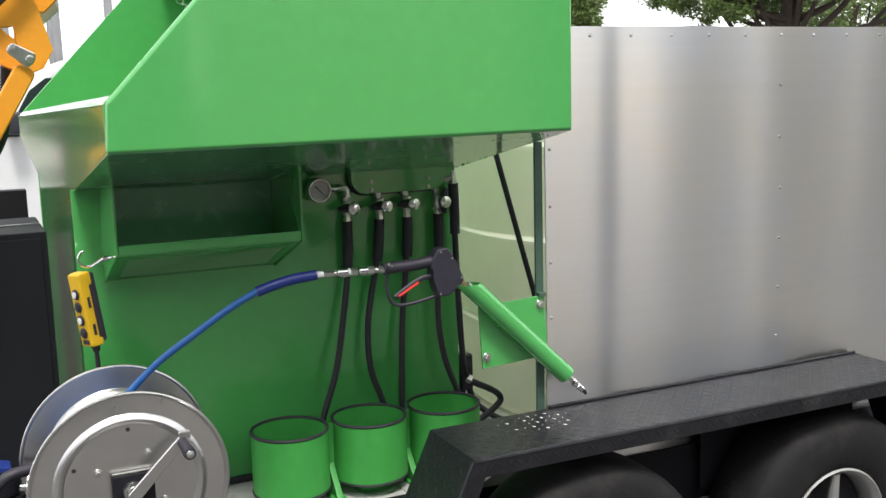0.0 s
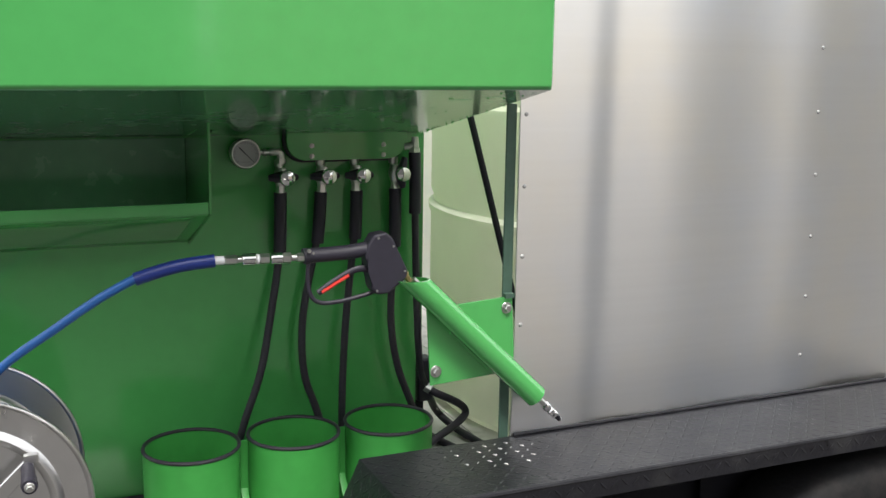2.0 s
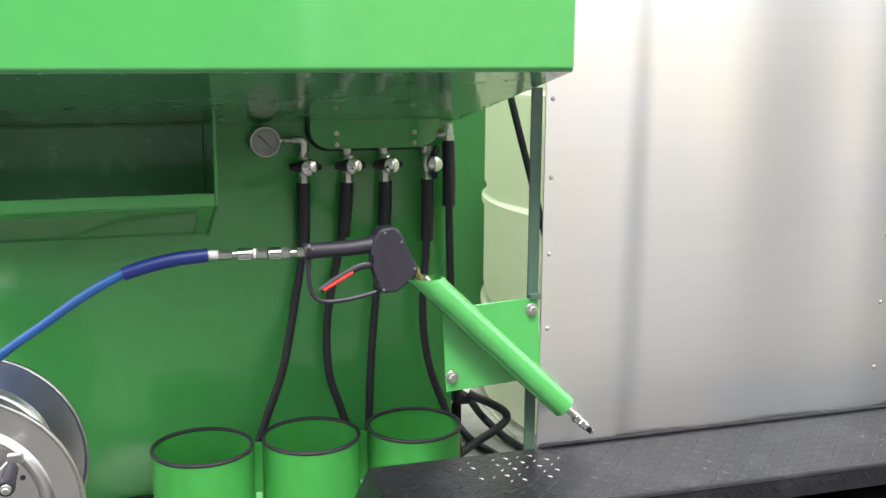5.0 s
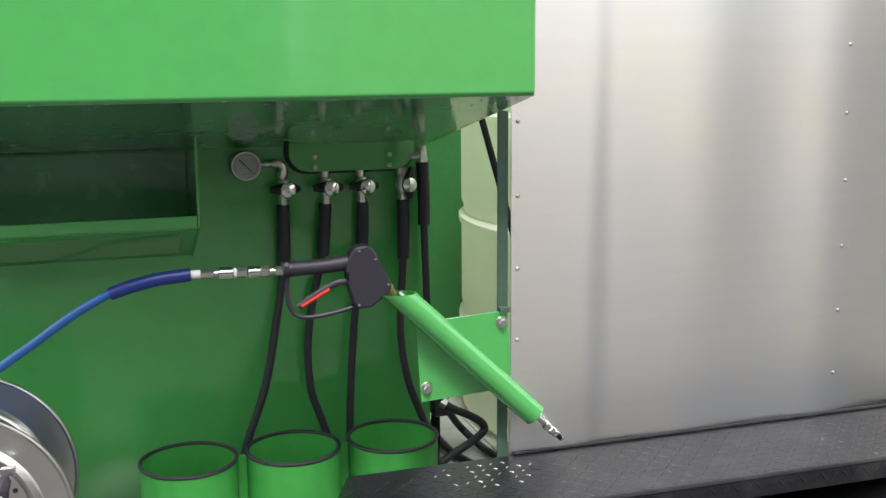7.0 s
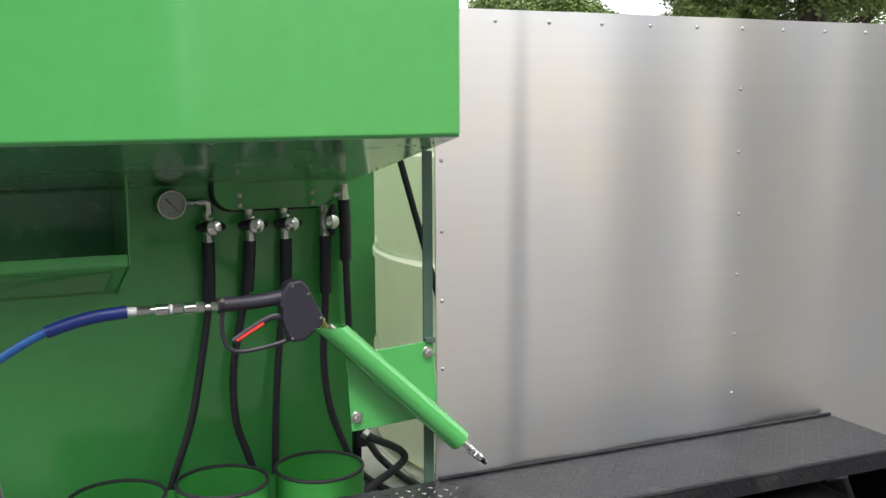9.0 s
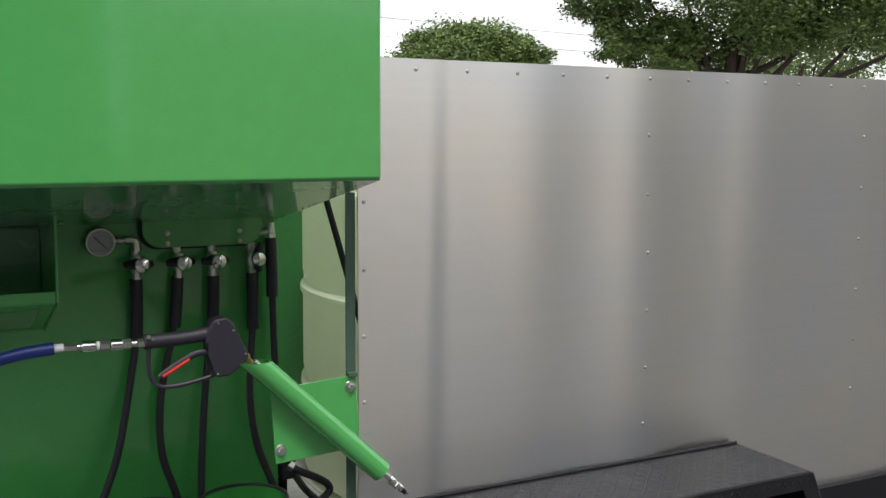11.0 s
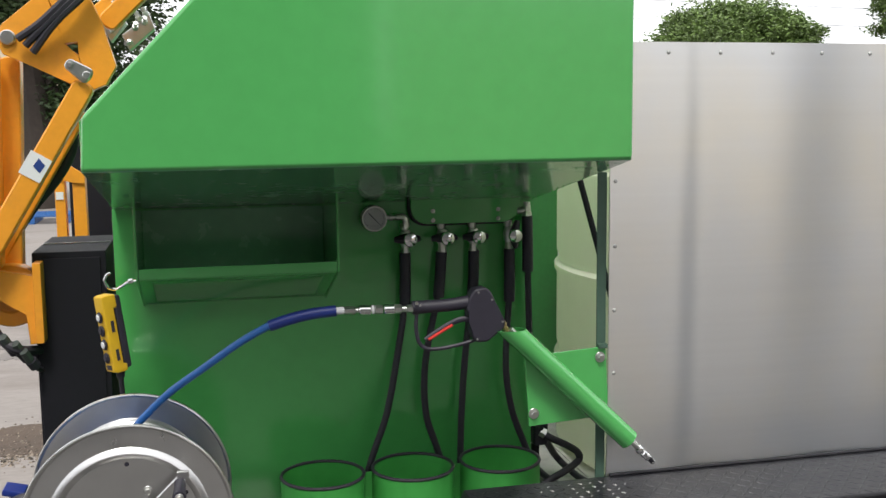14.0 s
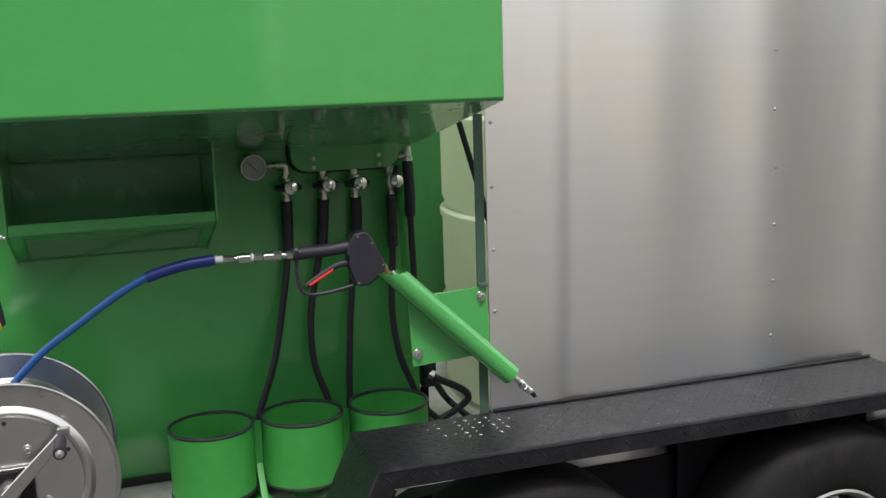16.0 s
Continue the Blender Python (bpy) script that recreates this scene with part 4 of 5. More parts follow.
reel = thing("hose_reel", (RX, 0.33, DECK_Z), "polished stainless steel hose reel with hand crank", "hose reel")


def disc(x, y, z, out):
    if out:
        prof = [(0, 0), (0.055, 0), (0.150, 0), (0.156, -0.006), (0.163, -0.009), (0.170, -0.006), (0.176, 0), (RR - 0.006, 0.004), (RR, 0.000), (RR + 0.001, -0.004), (RR, -0.007), (RR - 0.004, -0.004)]
        back = [(RR - 0.008, 0.008), (0.17, 0.004), (0, 0.004)]
    else:
        prof = [(0, 0), (0.146, 0), (0.151, -0.010), (0.158, -0.014), (0.165, -0.010), (0.170, 0), (RR - 0.004, 0.002), (RR, -0.002), (RR + 0.002, 0.001), (RR + 0.002, 0.005)]
        back = [(RR - 0.004, 0.006), (0, 0.006)]
    return lathe(B(), prof + back, (x, y, z), (0, 1, 0), n=72)


front = part("front_disc", disc(RX, RY0, RZ, True), REELSTEEL, reel, "brushed steel disc with a rolled bead")
part("rear_disc", disc(RX - 0.002, RY1 + 0.006, RZ + 0.012, False), REELSTEEL, reel)
rear = reel.children[-1]
for y, z, host in ((RY0 - 0.003, RZ, front), (RY1 + 0.008, RZ + 0.012, rear)):
    bead = B()
    ring(bead, (RX - 0.002 * (host is rear), y, z), RR + 0.001, 0.0042, (0, 1, 0), n=72)
    part("rolled_rim", bead, STEEL, host)
part("drum", lathe(B(), [(0.12, 0), (0.12, RY1 - RY0)], (RX, RY0, RZ), (0, 1, 0), n=48), REELSTEEL, reel)
wraps = B()
for k in range(6):
    ring(wraps, (RX, RY0 + 0.035 + k * 0.025, RZ), 0.132 + 0.004 * (k % 2), 0.011, (0, 1, 0), n=48)
part("hose_wraps", wraps, BLUEHOSE, reel, "blue hose wound on the drum")
for a in (90, 154, 27, 214, 300):
    c, h = math.cos(radians(a)), math.sin(radians(a))
    part("rim_hole", rod(B(), (RX + 0.138 * c, RY0 + 0.002, RZ + 0.138 * h), (RX + 0.138 * c, RY0 - 0.001, RZ + 0.138 * h), 0.0050, n=14), BLACKPLASTIC, front, "dark open hole")
for a in (61, 148, 238, 328):
    c, h = math.cos(radians(a)), math.sin(radians(a))
    part("disc_bolt", bolt(B(), (RX + 0.086 * c, RY0 - 0.001, RZ + 0.086 * h), (0, -1, 0), 0.0065, 0.006), STEEL, front)
mount = part("bearing_mount", box(B(), RX - 0.045, RX + 0.05, RY0 - 0.020, RY0 - 0.003, RZ - 0.05, RZ + 0.035, 0.004), BLACKPAINT, reel, "black square bearing block")
part("mount_bar", box(B(), RX - 0.044, RX + 0.046, RY0 - 0.014, RY0 - 0.004, RZ + 0.0355, RZ + 0.0405, 0.0015), STEEL, mount)
part("bearing", lathe(B(), [(0.0, -0.012), (0.012, -0.012), (0.014, -0.008), (0.022, -0.008), (0.024, 0.0), (0.024, 0.006)], (RX, RY0 - 0.022, RZ - 0.004), (0, 1, 0), n=28), STEEL, mount)
crank = part("crank_arm", bar_between(B(), (RX - 0.004, RZ - 0.01), (RX + 0.114, RZ + 0.108), 0.030, 0.024, RY0 - 0.052, RY0 - 0.044, 0.002), REELSTEEL, reel)
part("crank_handle", lathe(B(), [(0, 0), (0.010, 0), (0.012, 0.006), (0.0125, 0.05), (0.0145, 0.085), (0.013, 0.094), (0, 0.095)], (RX + 0.112, RY0 - 0.050, RZ + 0.104), (0, -1, 0), n=22), BLACKPLASTIC, crank, "black crank handle")
part("handle_nut", bolt(B(), (RX + 0.112, RY0 - 0.145, RZ + 0.104), (0, -1, 0), 0.006, 0.005), STEEL, crank)
part("crank_clamp", box(B(), RX + 0.106, RX + 0.132, RY0 - 0.056, RY0 - 0.040, RZ + 0.112, RZ + 0.128, 0.003), REELSTEEL, crank)
part("reel_stand", prism(B(), [(RX - 0.16, DECK_Z), (RX + 0.16, DECK_Z), (RX + 0.05, RZ + 0.02), (RX - 0.05, RZ + 0.02)], "y", RY1 + 0.03, RY1 + 0.038, 0.002), BLACKPAINT, reel)
part("reel_base", box(B(), RX - 0.17, RX + 0.17, RY0 + 0.02, RY1 + 0.04, DECK_Z + 0.002, DECK_Z + 0.010, 0.002), BLACKPAINT, reel)

inlet = thing("swivel_inlet", (-0.06, 0.47, 0.60), "blue-handled steel swivel fitting beside the hose reel", "hose fitting")
part("feed_hose", sweep(B(), spline([(-0.275, 0.46, DECK_Z - 0.10), (-0.292, 0.43, 0.66), (-0.272, 0.405, 0.745), (-0.228, 0.40, 0.797), (-0.165, 0.41, 0.806), (-0.10, 0.42, 0.80)], 7), 0.014, 12), BLACK, inlet, "thick black feed hose")
part("lever", box(B(), -0.262, -0.212, 0.46, 0.52, 0.790, 0.806, 0.004, 2, Matrix.Rotation(radians(14), 4, "Y")), BLUESLEEVE, inlet, "blue lever")
part("body", lathe(B(), [(0, 0), (0.026, 0), (0.030, 0.006), (0.030, 0.050), (0.022, 0.058), (0, 0.060)], (-0.225, 0.49, 0.725), n=24), BLACKPAINT, inlet)
part("nut", rod(B(), (-0.178, 0.455, 0.765), (-0.166, 0.452, 0.764), 0.012, n=6), STEEL, inlet)
part("nipple", rod(B(), (-0.196, 0.457, 0.748), (-0.174, 0.450, 0.746), 0.009, n=14), CHROME, inlet)
part("bracket", box(B(), -0.24, -0.09, 0.47, 0.50, 0.700, 0.722, 0.003), BLACKPAINT, inlet)
part("bracket_leg", box(B(), -0.12, -0.09, 0.46, 0.50, DECK_Z - 0.02, 0.699, 0.003), BLACKPAINT, inlet)

# ---- three round holders ----
CUPZ0, CUPZ1, CUPR = 0.598, 0.768, 0.1055


def build_cup(x, y):
    c = thing("hose_cup", (x, y, DECK_Z), "round green steel hose cup with black rubber rim trim", "hose holder", "hose cups in a row")
    part("cup_wall", lathe(B(), [(0, 0.004), (CUPR - 0.004, 0.004), (CUPR - 0.0035, CUPZ1 - CUPZ0), (CUPR, CUPZ1 - CUPZ0), (CUPR, 0), (0, 0)], (x, y, CUPZ0), n=56), CUPGREEN, c)
    trim = B()
    ring(trim, (x, y, CUPZ1), CUPR - 0.0015, 0.0044, n=56)
    part("rim_trim", trim, BLACK, c, "black rubber rim trim")
    low = B()
    ring(low, (x, y, CUPZ0 + 0.002), CUPR - 0.001, 0.004, n=56)
    part("base_trim", low, BLACK, c)
    part("foot", lathe(B(), [(0, 0), (0.05, 0), (0.05, CUPZ0 - DECK_Z), (0, CUPZ0 - DECK_Z)], (x, y, DECK_Z), n=20), CUPGREEN, c)
    return c


cup = build_cup(0.490, 0.490)
copy_thing(cup, Matrix.Translation((0.723, 0.490, DECK_Z)))
copy_thing(cup, Matrix.Translation((0.957, 0.490, DECK_Z)))
for x in (0.6065, 0.840):
    st = thing("cup_bracket", (x, 0.50, DECK_Z), "green steel bracket plate between two hose cups", "bracket", "cup brackets")
    part("web", box(B(), x - 0.0105, x + 0.0105, 0.494, 0.500, DECK_Z, CUPZ1 - 0.006, 0.001), CUPGREEN, st)
    part("foot_plate", box(B(), x - 0.02, x + 0.02, 0.40, 0.56, DECK_Z + 0.0005, DECK_Z + 0.006, 0.001), CUPGREEN, st)
    part("gusset", prism(B(), [(0.42, DECK_Z + 0.006), (0.494, DECK_Z + 0.006), (0.494, DECK_Z + 0.09)], "x", x - 0.009, x + 0.009, 0.003), CUPGREEN, st)

# ---- pendant control on its hook ----
hook = thing("coat_hook", (0.05, 0.51, 1.276), "bright bent steel hook on the tray cheek", "hook")
part("hook_wire", sweep(B(), spline([(0.062, 0.500, 1.284), (0.040, 0.505, 1.280), (0.025, 0.510, 1.270), (0.010, 0.520, 1.262), (-0.006, 0.525, 1.266), (-0.014, 0.528, 1.282), (-0.008, 0.528, 1.297), (0.000, 0.527, 1.300)], 6), 0.0035, 8), CHROME, hook)
part("hook_nut", rod(B(), (0.042, 0.503, 1.281), (0.052, 0.502, 1.283), 0.007, n=6), CHROME, hook)
pend = thing("pendant_control", (-0.035, 0.53, 1.065), "yellow and black push-button pendant control hanging on the hook", "remote control")
lean = Matrix.Rotation(radians(-7), 4, "Y") @ Matrix.Rotation(radians(34), 4, "Z") @ Matrix.Diagonal((0.82, 0.82, 1, 1))
pc = Vector((0.003, 0.53, 1.155))


def pend_box(x0, x1, y0, y1, z0, z1, bevel):
    bm = B()
    box(bm, x0, x1, y0, y1, z0, z1, bevel, 2)
    bmesh.ops.transform(bm, matrix=Matrix.Translation(pc) @ lean, verts=bm.verts)
    return bm


face = part("yellow_shell", pend_box(-0.036, -0.002, -0.026, 0.026, -0.092, 0.095, 0.006), YELLOW, pend)
part("top_ridge", pend_box(-0.030, 0.008, -0.0265, 0.0265, 0.062, 0.096, 0.005), YELLOW, face)
part("low_ridge", pend_box(-0.030, 0.008, -0.0265, 0.0265, -0.094, -0.074, 0.005), YELLOW, face)
part("black_back", pend_box(-0.001, 0.024, -0.025, 0.025, -0.088, 0.092, 0.007), BLACKPLASTIC, pend, "black back shell")
for k, z in enumerate((0.045, 0.012, -0.022, -0.055)):
    bm = rod(B(), (-0.036, 0, z), (-0.043, 0, z), 0.0135, n=20, chamfer=0.002)
    bmesh.ops.transform(bm, matrix=Matrix.Translation(pc) @ lean, verts=bm.verts)
    btn = part("button_collar", bm, BLACKPLASTIC, pend)
    bm = rod(B(), (-0.0432, 0, z), (-0.0465, 0, z), 0.0085, n=18, chamfer=0.001)
    bmesh.ops.transform(bm, matrix=Matrix.Translation(pc) @ lean, verts=bm.verts)
    part("button", bm, WHITEPLATE if k % 2 == 0 else BLACKPLASTIC, btn)
for z in (0.02, -0.05):
    part("legend_plate", pend_box(-0.022, -0.012, -0.0272, -0.0262, z - 0.014, z + 0.014, 0), BLACKPLASTIC, face)
part("name_plate", pend_box(-0.0372, -0.0362, -0.014, 0.014, -0.085, -0.074, 0), BLACKPLASTIC, face)
part("cable_gland", rod(B(), (0.010, 0.53, 1.066), (0.012, 0.53, 1.044), 0.012, 0.009, n=14), BLACK, pend)
part("cable", sweep(B(), spline([(0.012, 0.53, 1.048), (0.012, 0.535, 0.98), (-0.0, 0.56, 0.85), (-0.03, 0.60, 0.70), (-0.02, 0.62, 0.57)], 6), 0.006, 8), BLACK, pend)

# ---- chain inside the hopper ----
chain = thing("chain", (0.70, 2.58, 2.08), "short bright steel chain inside the hopper", "chain")
for k in range(6):
    bm = B()
    c = Vector((0.655 + 0.020 * k, 2.585, 2.118 - 0.014 * k))
    pts = []
    for i in range(16):
        a = 2 * math.pi * i / 16
        off = Vector((0.016 * math.cos(a), 0, 0.010 * math.sin(a)))
        if k % 2:
            off = Vector((off.x, off.z, 0))
        pts.append(c + off)
    sweep(bm, pts, 0.0035, 6, closed=True)
    part("chain_link", bm, STEEL, chain)

# ---- pump behind the console ----
pump = thing("pump", (1.27, 1.36, DECK_Z), "black electric pump on the deck behind the green console", "pump")
part("pump_body", box(B(), 1.18, 1.33, 1.30, 1.40, DECK_Z + 0.03, DECK_Z + 0.17, 0.015, 3), BLACKPAINT, pump)
part("pump_head", rod(B(), (1.255, 1.305, DECK_Z + 0.13), (1.255, 1.255, DECK_Z + 0.13), 0.045, n=24, chamfer=0.005), BLACKPLASTIC, pump)
part("pump_port", rod(B(), (1.255, 1.27, DECK_Z + 0.17), (1.255, 1.27, DECK_Z + 0.225), 0.014, n=12), BLACKPLASTIC, pump)
part("pump_foot", box(B(), 1.17, 1.34, 1.29, 1.41, DECK_Z + 0.001, DECK_Z + 0.03, 0.003), BLACKPAINT, pump)

# ---- orange bin lift at the hopper's end ----
lift = thing("bin_lift", (-0.30, 1.2, GROUND_Z), "orange hydraulic bin lift with knuckle arms and steel pins", "lift")
FITTING = material("dull_green_fitting", (0.10, 0.12, 0.11), rough=0.45, metal=0.5, spread=0.2)
LY = 0.96
part("column_plate", bar_between(B(), (-0.349, 1.868), (-0.373, 1.30), 0.060, 0.066, LY - 0.005, LY + 0.055), ORANGE, lift)
part("column_plate", bar_between(B(), (-0.305, 1.850), (-0.333, 1.26), 0.056, 0.058, LY + 0.09, LY + 0.15), ORANGE, lift)
upper = [(-0.322, 1.905), (-0.304, 1.945), (-0.19, 2.04), (-0.09, 2.05), (-0.050, 1.955), (-0.016, 1.835), (-0.045, 1.785), (-0.093, 1.764), (-0.234, 1.835), (-0.305, 1.866)]
hole = [(-0.150, 1.893), (-0.114, 1.866), (-0.110, 1.905)]
arm = part("upper_arm", prism(B(), upper[:2] + [(-0.19, 2.04), hole[0], hole[1], (-0.093, 1.764), (-0.234, 1.835), (-0.305, 1.866)], "y", LY, LY + 0.05, 0.003), ORANGE, lift)
part("upper_arm_web", prism(B(), [(-0.188, 2.039), (-0.09, 2.05), (-0.050, 1.955), (-0.016, 1.835), (-0.045, 1.785), (-0.0925, 1.765), (-0.1135, 1.866), (-0.110, 1.905), (-0.149, 1.8935)], "y", LY + 0.001, LY + 0.051, 0.003), ORANGE, arm)
part("diagonal_link", bar_between(B(), (-0.100, 1.775), (-0.392, 1.288), 0.056, 0.058, LY - 0.075, LY - 0.015), ORANGE, lift)
part("inner_link", bar_between(B(), (-0.130, 1.706), (-0.362, 1.322), 0.044, 0.050, LY + 0.085, LY + 0.125), ORANGE, lift)
sticker = part("sticker", B(), WHITEPLATE, lift, "white maker's plate with a blue diamond")
sd = (Vector((-0.392, 1.288)) - Vector((-0.100, 1.775))).normalized()
sc = Vector((-0.229, 1.568))
sp = Vector((-sd.y, sd.x))
bm = prism(B(), [tuple(sc + sd * a + sp * b) for a, b in ((-0.034, -0.030), (0.034, -0.030), (0.034, 0.030), (-0.034, 0.030))], "y", LY - 0.0775, LY - 0.0755)
part("plate_sheet", bm, WHITEPLATE, sticker)
bm = prism(B(), [tuple(sc + Vector((0.010, 0.002)) + Vector(p)) for p in ((-0.015, 0), (0, -0.020), (0.015, 0), (0, 0.020))], "y", LY - 0.0788, LY - 0.0778)
part("diamond_mark", bm, LABELBLUE, sticker)
low = [(-0.430, 1.290), (-0.410, 1.312), (-0.350, 1.280), (-0.262, 1.262), (-0.262, 1.298), (-0.240, 1.298), (-0.246, 1.076), (-0.280, 1.074), (-0.283, 1.160), (-0.387, 1.222), (-0.425, 1.255)]
part("base_link", prism(B(), low, "y", LY - 0.005, LY + 0.035, 0.003), ORANGE, lift)
part("base_flange", box(B(), -0.262, -0.240, LY - 0.02, LY + 0.36, 1.078, 1.302, 0.003), ORANGE, lift)
part("quadrant", lathe(B(), [(0, 0), (0.045, 0), (0.05, -0.006), (0.085, -0.006), (0.088, 0), (0.088, 0.045), (0, 0.045)], (-0.330, LY + 0.05, 1.205), (0, 1, 0), n=48), ORANGE, lift)
for p, q, w in (((-0.130, 1.836), (-0.086, 1.806), 0.044), ((-0.406, 1.293), (-0.362, 1.271), 0.046)):
    pl = part("pin_plate", bar_between(B(), p, q, w * 0.7, w, LY - 0.090, LY - 0.078, 0.003), STEEL, lift, "zinc pin plate")
    part("pin", rod(B(), (q[0], LY - 0.090, q[1]), (q[0], LY - 0.100, q[1]), 0.011, n=18, chamfer=0.002), STEEL, pl)
    part("pin_bolt", bolt(B(), (p[0] + 0.004, LY - 0.090, p[1] - 0.002), (0, -1, 0), 0.006, 0.006), STEEL, pl)
part("top_pin", rod(B(), (-0.289, LY - 0.014, 1.910), (-0.289, LY + 0.06, 1.910), 0.020, n=24, chamfer=0.003), STEEL, lift)
for k in range(3):
    off = 0.018 * k
    part("hydraulic_hose", sweep(B(), spline([(-0.26 + off, LY - 0.03, 1.905 - off), (-0.20 + off, LY - 0.045, 1.945), (-0.12 + off, LY - 0.05, 2.02), (-0.04 + off, LY - 0.03, 2.10)], 6), 0.011, 8), BLACK, lift)
part("hydraulic_hose", sweep(B(), spline([(-0.135, LY + 0.14, 1.80), (-0.148, LY + 0.14, 1.672), (-0.166, LY + 0.14, 1.593), (-0.208, LY + 0.14, 1.522), (-0.273, LY + 0.14, 1.446), (-0.354, LY + 0.14, 1.325)], 7), 0.0165, 12), BLACK, lift)
part("hydraulic_hose", sweep(B(), spline([(-0.375, LY + 0.03, 1.22), (-0.385, LY + 0.02, 1.16), (-0.36, LY, 1.10), (-0.31, LY - 0.02, 1.065), (-0.26, LY + 0.05, 1.045), (-0.225, LY + 0.10, 1.02)], 7), 0.014, 10), BLACK, lift)
for k, p in enumerate(((-0.345, 1.105), (-0.315, 1.085), (-0.295, 1.062))):
    part("pipe_fitting", rod(B(), (p[0], LY - 0.03, p[1]), (p[0] + 0.012, LY - 0.01, p[1] - 0.03), 0.013, n=6), FITTING, lift)
    part("hose_collar", rod(B(), (p[0] + 0.014, LY - 0.008, p[1] - 0.032), (p[0] + 0.024, LY + 0.004, p[1] - 0.052), 0.016, n=14), BLACK, lift)
    part("hydraulic_hose", sweep(B(), spline([(p[0] + 0.02, LY, p[1] - 0.045), (p[0] + 0.03, LY + 0.03, p[1] - 0.065), (p[0] + 0.05, LY + 0.08, p[1] - 0.085), (p[0] + 0.10, LY + 0.13, p[1] - 0.095)], 6), 0.009, 8), BLACK, lift)


BY = 1.60


def port(x, z, axis, host, r=0.013):
    """A hexagon port nut with a short pipe stub on a hydraulic block."""
    p, a = Vector((x, BY - 0.002, z)), Vector(axis).normalized()
    nut = part("port_nut", rod(B(), p, p + a * 0.016, r, n=6, chamfer=0.001), STEEL, host)
    part("pipe_stub", rod(B(), p + a * 0.016, p + a * 0.032, r * 0.62, n=12), STEEL, nut)


valve_block = part("valve_block", prism(B(), [(-0.086, 1.993), (-0.024, 2.044), (0.002, 1.987), (-0.050, 1.923)], "y", BY, BY + 0.07, 0.004), STEEL, lift, "steel hydraulic valve block")
end_block = part("valve_block_end", prism(B(), [(-0.016, 1.948), (0.077, 2.016), (0.092, 1.969), (0.008, 1.896)], "y", BY, BY + 0.06, 0.004), STEEL, lift, "smaller steel valve block")
for x, z, axis in ((-0.055, 1.996, (-0.2, -1, 0.4)), (-0.024, 1.996, (0.2, -1, 0.5)), (-0.048, 1.963, (-0.3, -1, -0.3)), (-0.029, 2.042, (-0.1, -0.4, 1))):
    port(x, z, axis, valve_block)
for x, z, axis in ((0.029, 1.968, (0.1, -1, 0.6)), (0.058, 1.987, (0.2, -1, 0.5)), (0.013, 1.924, (-0.6, -1, -0.3)), (0.046, 1.994, (-0.5, -0.2, 1)), (0.068, 2.009, (-0.5, -0.2, 1))):
    port(x, z, axis, end_block, 0.011)
part("block_bracket", bar_between(B(), (-0.101, 2.020), (0.061, 2.141), 0.048, 0.048, BY + 0.05, BY + 0.08), ORANGE, lift)
part("boom", bar_between(B(), (-0.04, 1.965), (0.20, 2.20), 0.055, 0.055, LY + 0.10, LY + 0.16), ORANGE, lift)
for z in (1.302, 1.252):
    part("side_rail", box(B(), -0.95, -0.40, LY + 0.0, LY + 0.05, z - 0.012, z + 0.012, 0.003), ORANGE, lift)
part("base_plate", box(B(), -0.95, -0.36, LY + 0.06, LY + 0.12, 1.18, 1.26, 0.004), ORANGE, lift)
part("far_upright", box(B(), -0.328, -0.290, 2.17, 2.23, 1.10, 1.500, 0.003), ORANGE, lift)
part("far_upright", box(B(), -0.262, -0.214, 2.17, 2.23, 1.10, 1.455, 0.003), ORANGE, lift)
part("far_knuckle", prism(B(), [(-0.328, 1.452), (-0.328, 1.512), (-0.290, 1.512), (-0.214, 1.462), (-0.214, 1.425), (-0.262, 1.430)], "y", 2.16, 2.169, 0.002), ORANGE, lift)
part("far_pin", rod(B(), (-0.308, 2.158, 1.505), (-0.308, 2.24, 1.505), 0.020, n=18), STEEL, lift)
part("far_label", box(B(), -0.324, -0.296, 2.166, 2.169, 1.365, 1.395), WHITEPLATE, lift)
part("far_panel", box(B(), -0.335, -0.150, 2.70, 2.715, 1.08, 1.56, 0.003), BLACKPAINT, lift)
part("lift_leg", box(B(), -0.30, -0.24, 2.16, 2.24, GROUND_Z, 1.10, 0.003), ORANGE, lift)

for o in lift.children_recursive:
    if o.name.startswith(("far_", "lift_leg", "valve_", "port_", "pipe_stub", "block_")):
        continue
    for v in o.data.vertices:
        v.co.x += 0.023
        v.co.z -= 0.024

pack = thing("power_pack", (-0.14, 1.2, GROUND_Z), "matt black steel power pack box beside the orange lift", "equipment box")
part("front_panel", box(B(), -0.242, -0.066, 0.998, 1.004, 0.42, 1.282, 0.002), BLACKPAINT, pack)
part("body", prism(B(), [(1.0045, 0.40), (1.0045, 1.300), (1.42, 1.300), (1.42, 0.40)], "x", -0.248, -0.050, 0.004), BLACKPAINT, pack)
part("rear_body", box(B(), -0.150, -0.014, 2.50, 2.58, 0.40, 1.300, 0.003), BLACKPAINT, pack)
part("rear_base", box(B(), -0.150, -0.090, 1.425, 2.498, 0.40, 0.46, 0.003), BLACKPAINT, pack)
part("lid_seam", box(B(), -0.242, -0.052, 1.195, 1.203, 1.3005, 1.304), STEEL, pack)
part("leg", box(B(), -0.235, -0.185, 1.05, 1.10, GROUND_Z, 0.40, 0.003), BLACKPAINT, pack)
part("leg", box(B(), -0.11, -0.06, 1.05, 1.10, GROUND_Z, 0.40, 0.003), BLACKPAINT, pack)

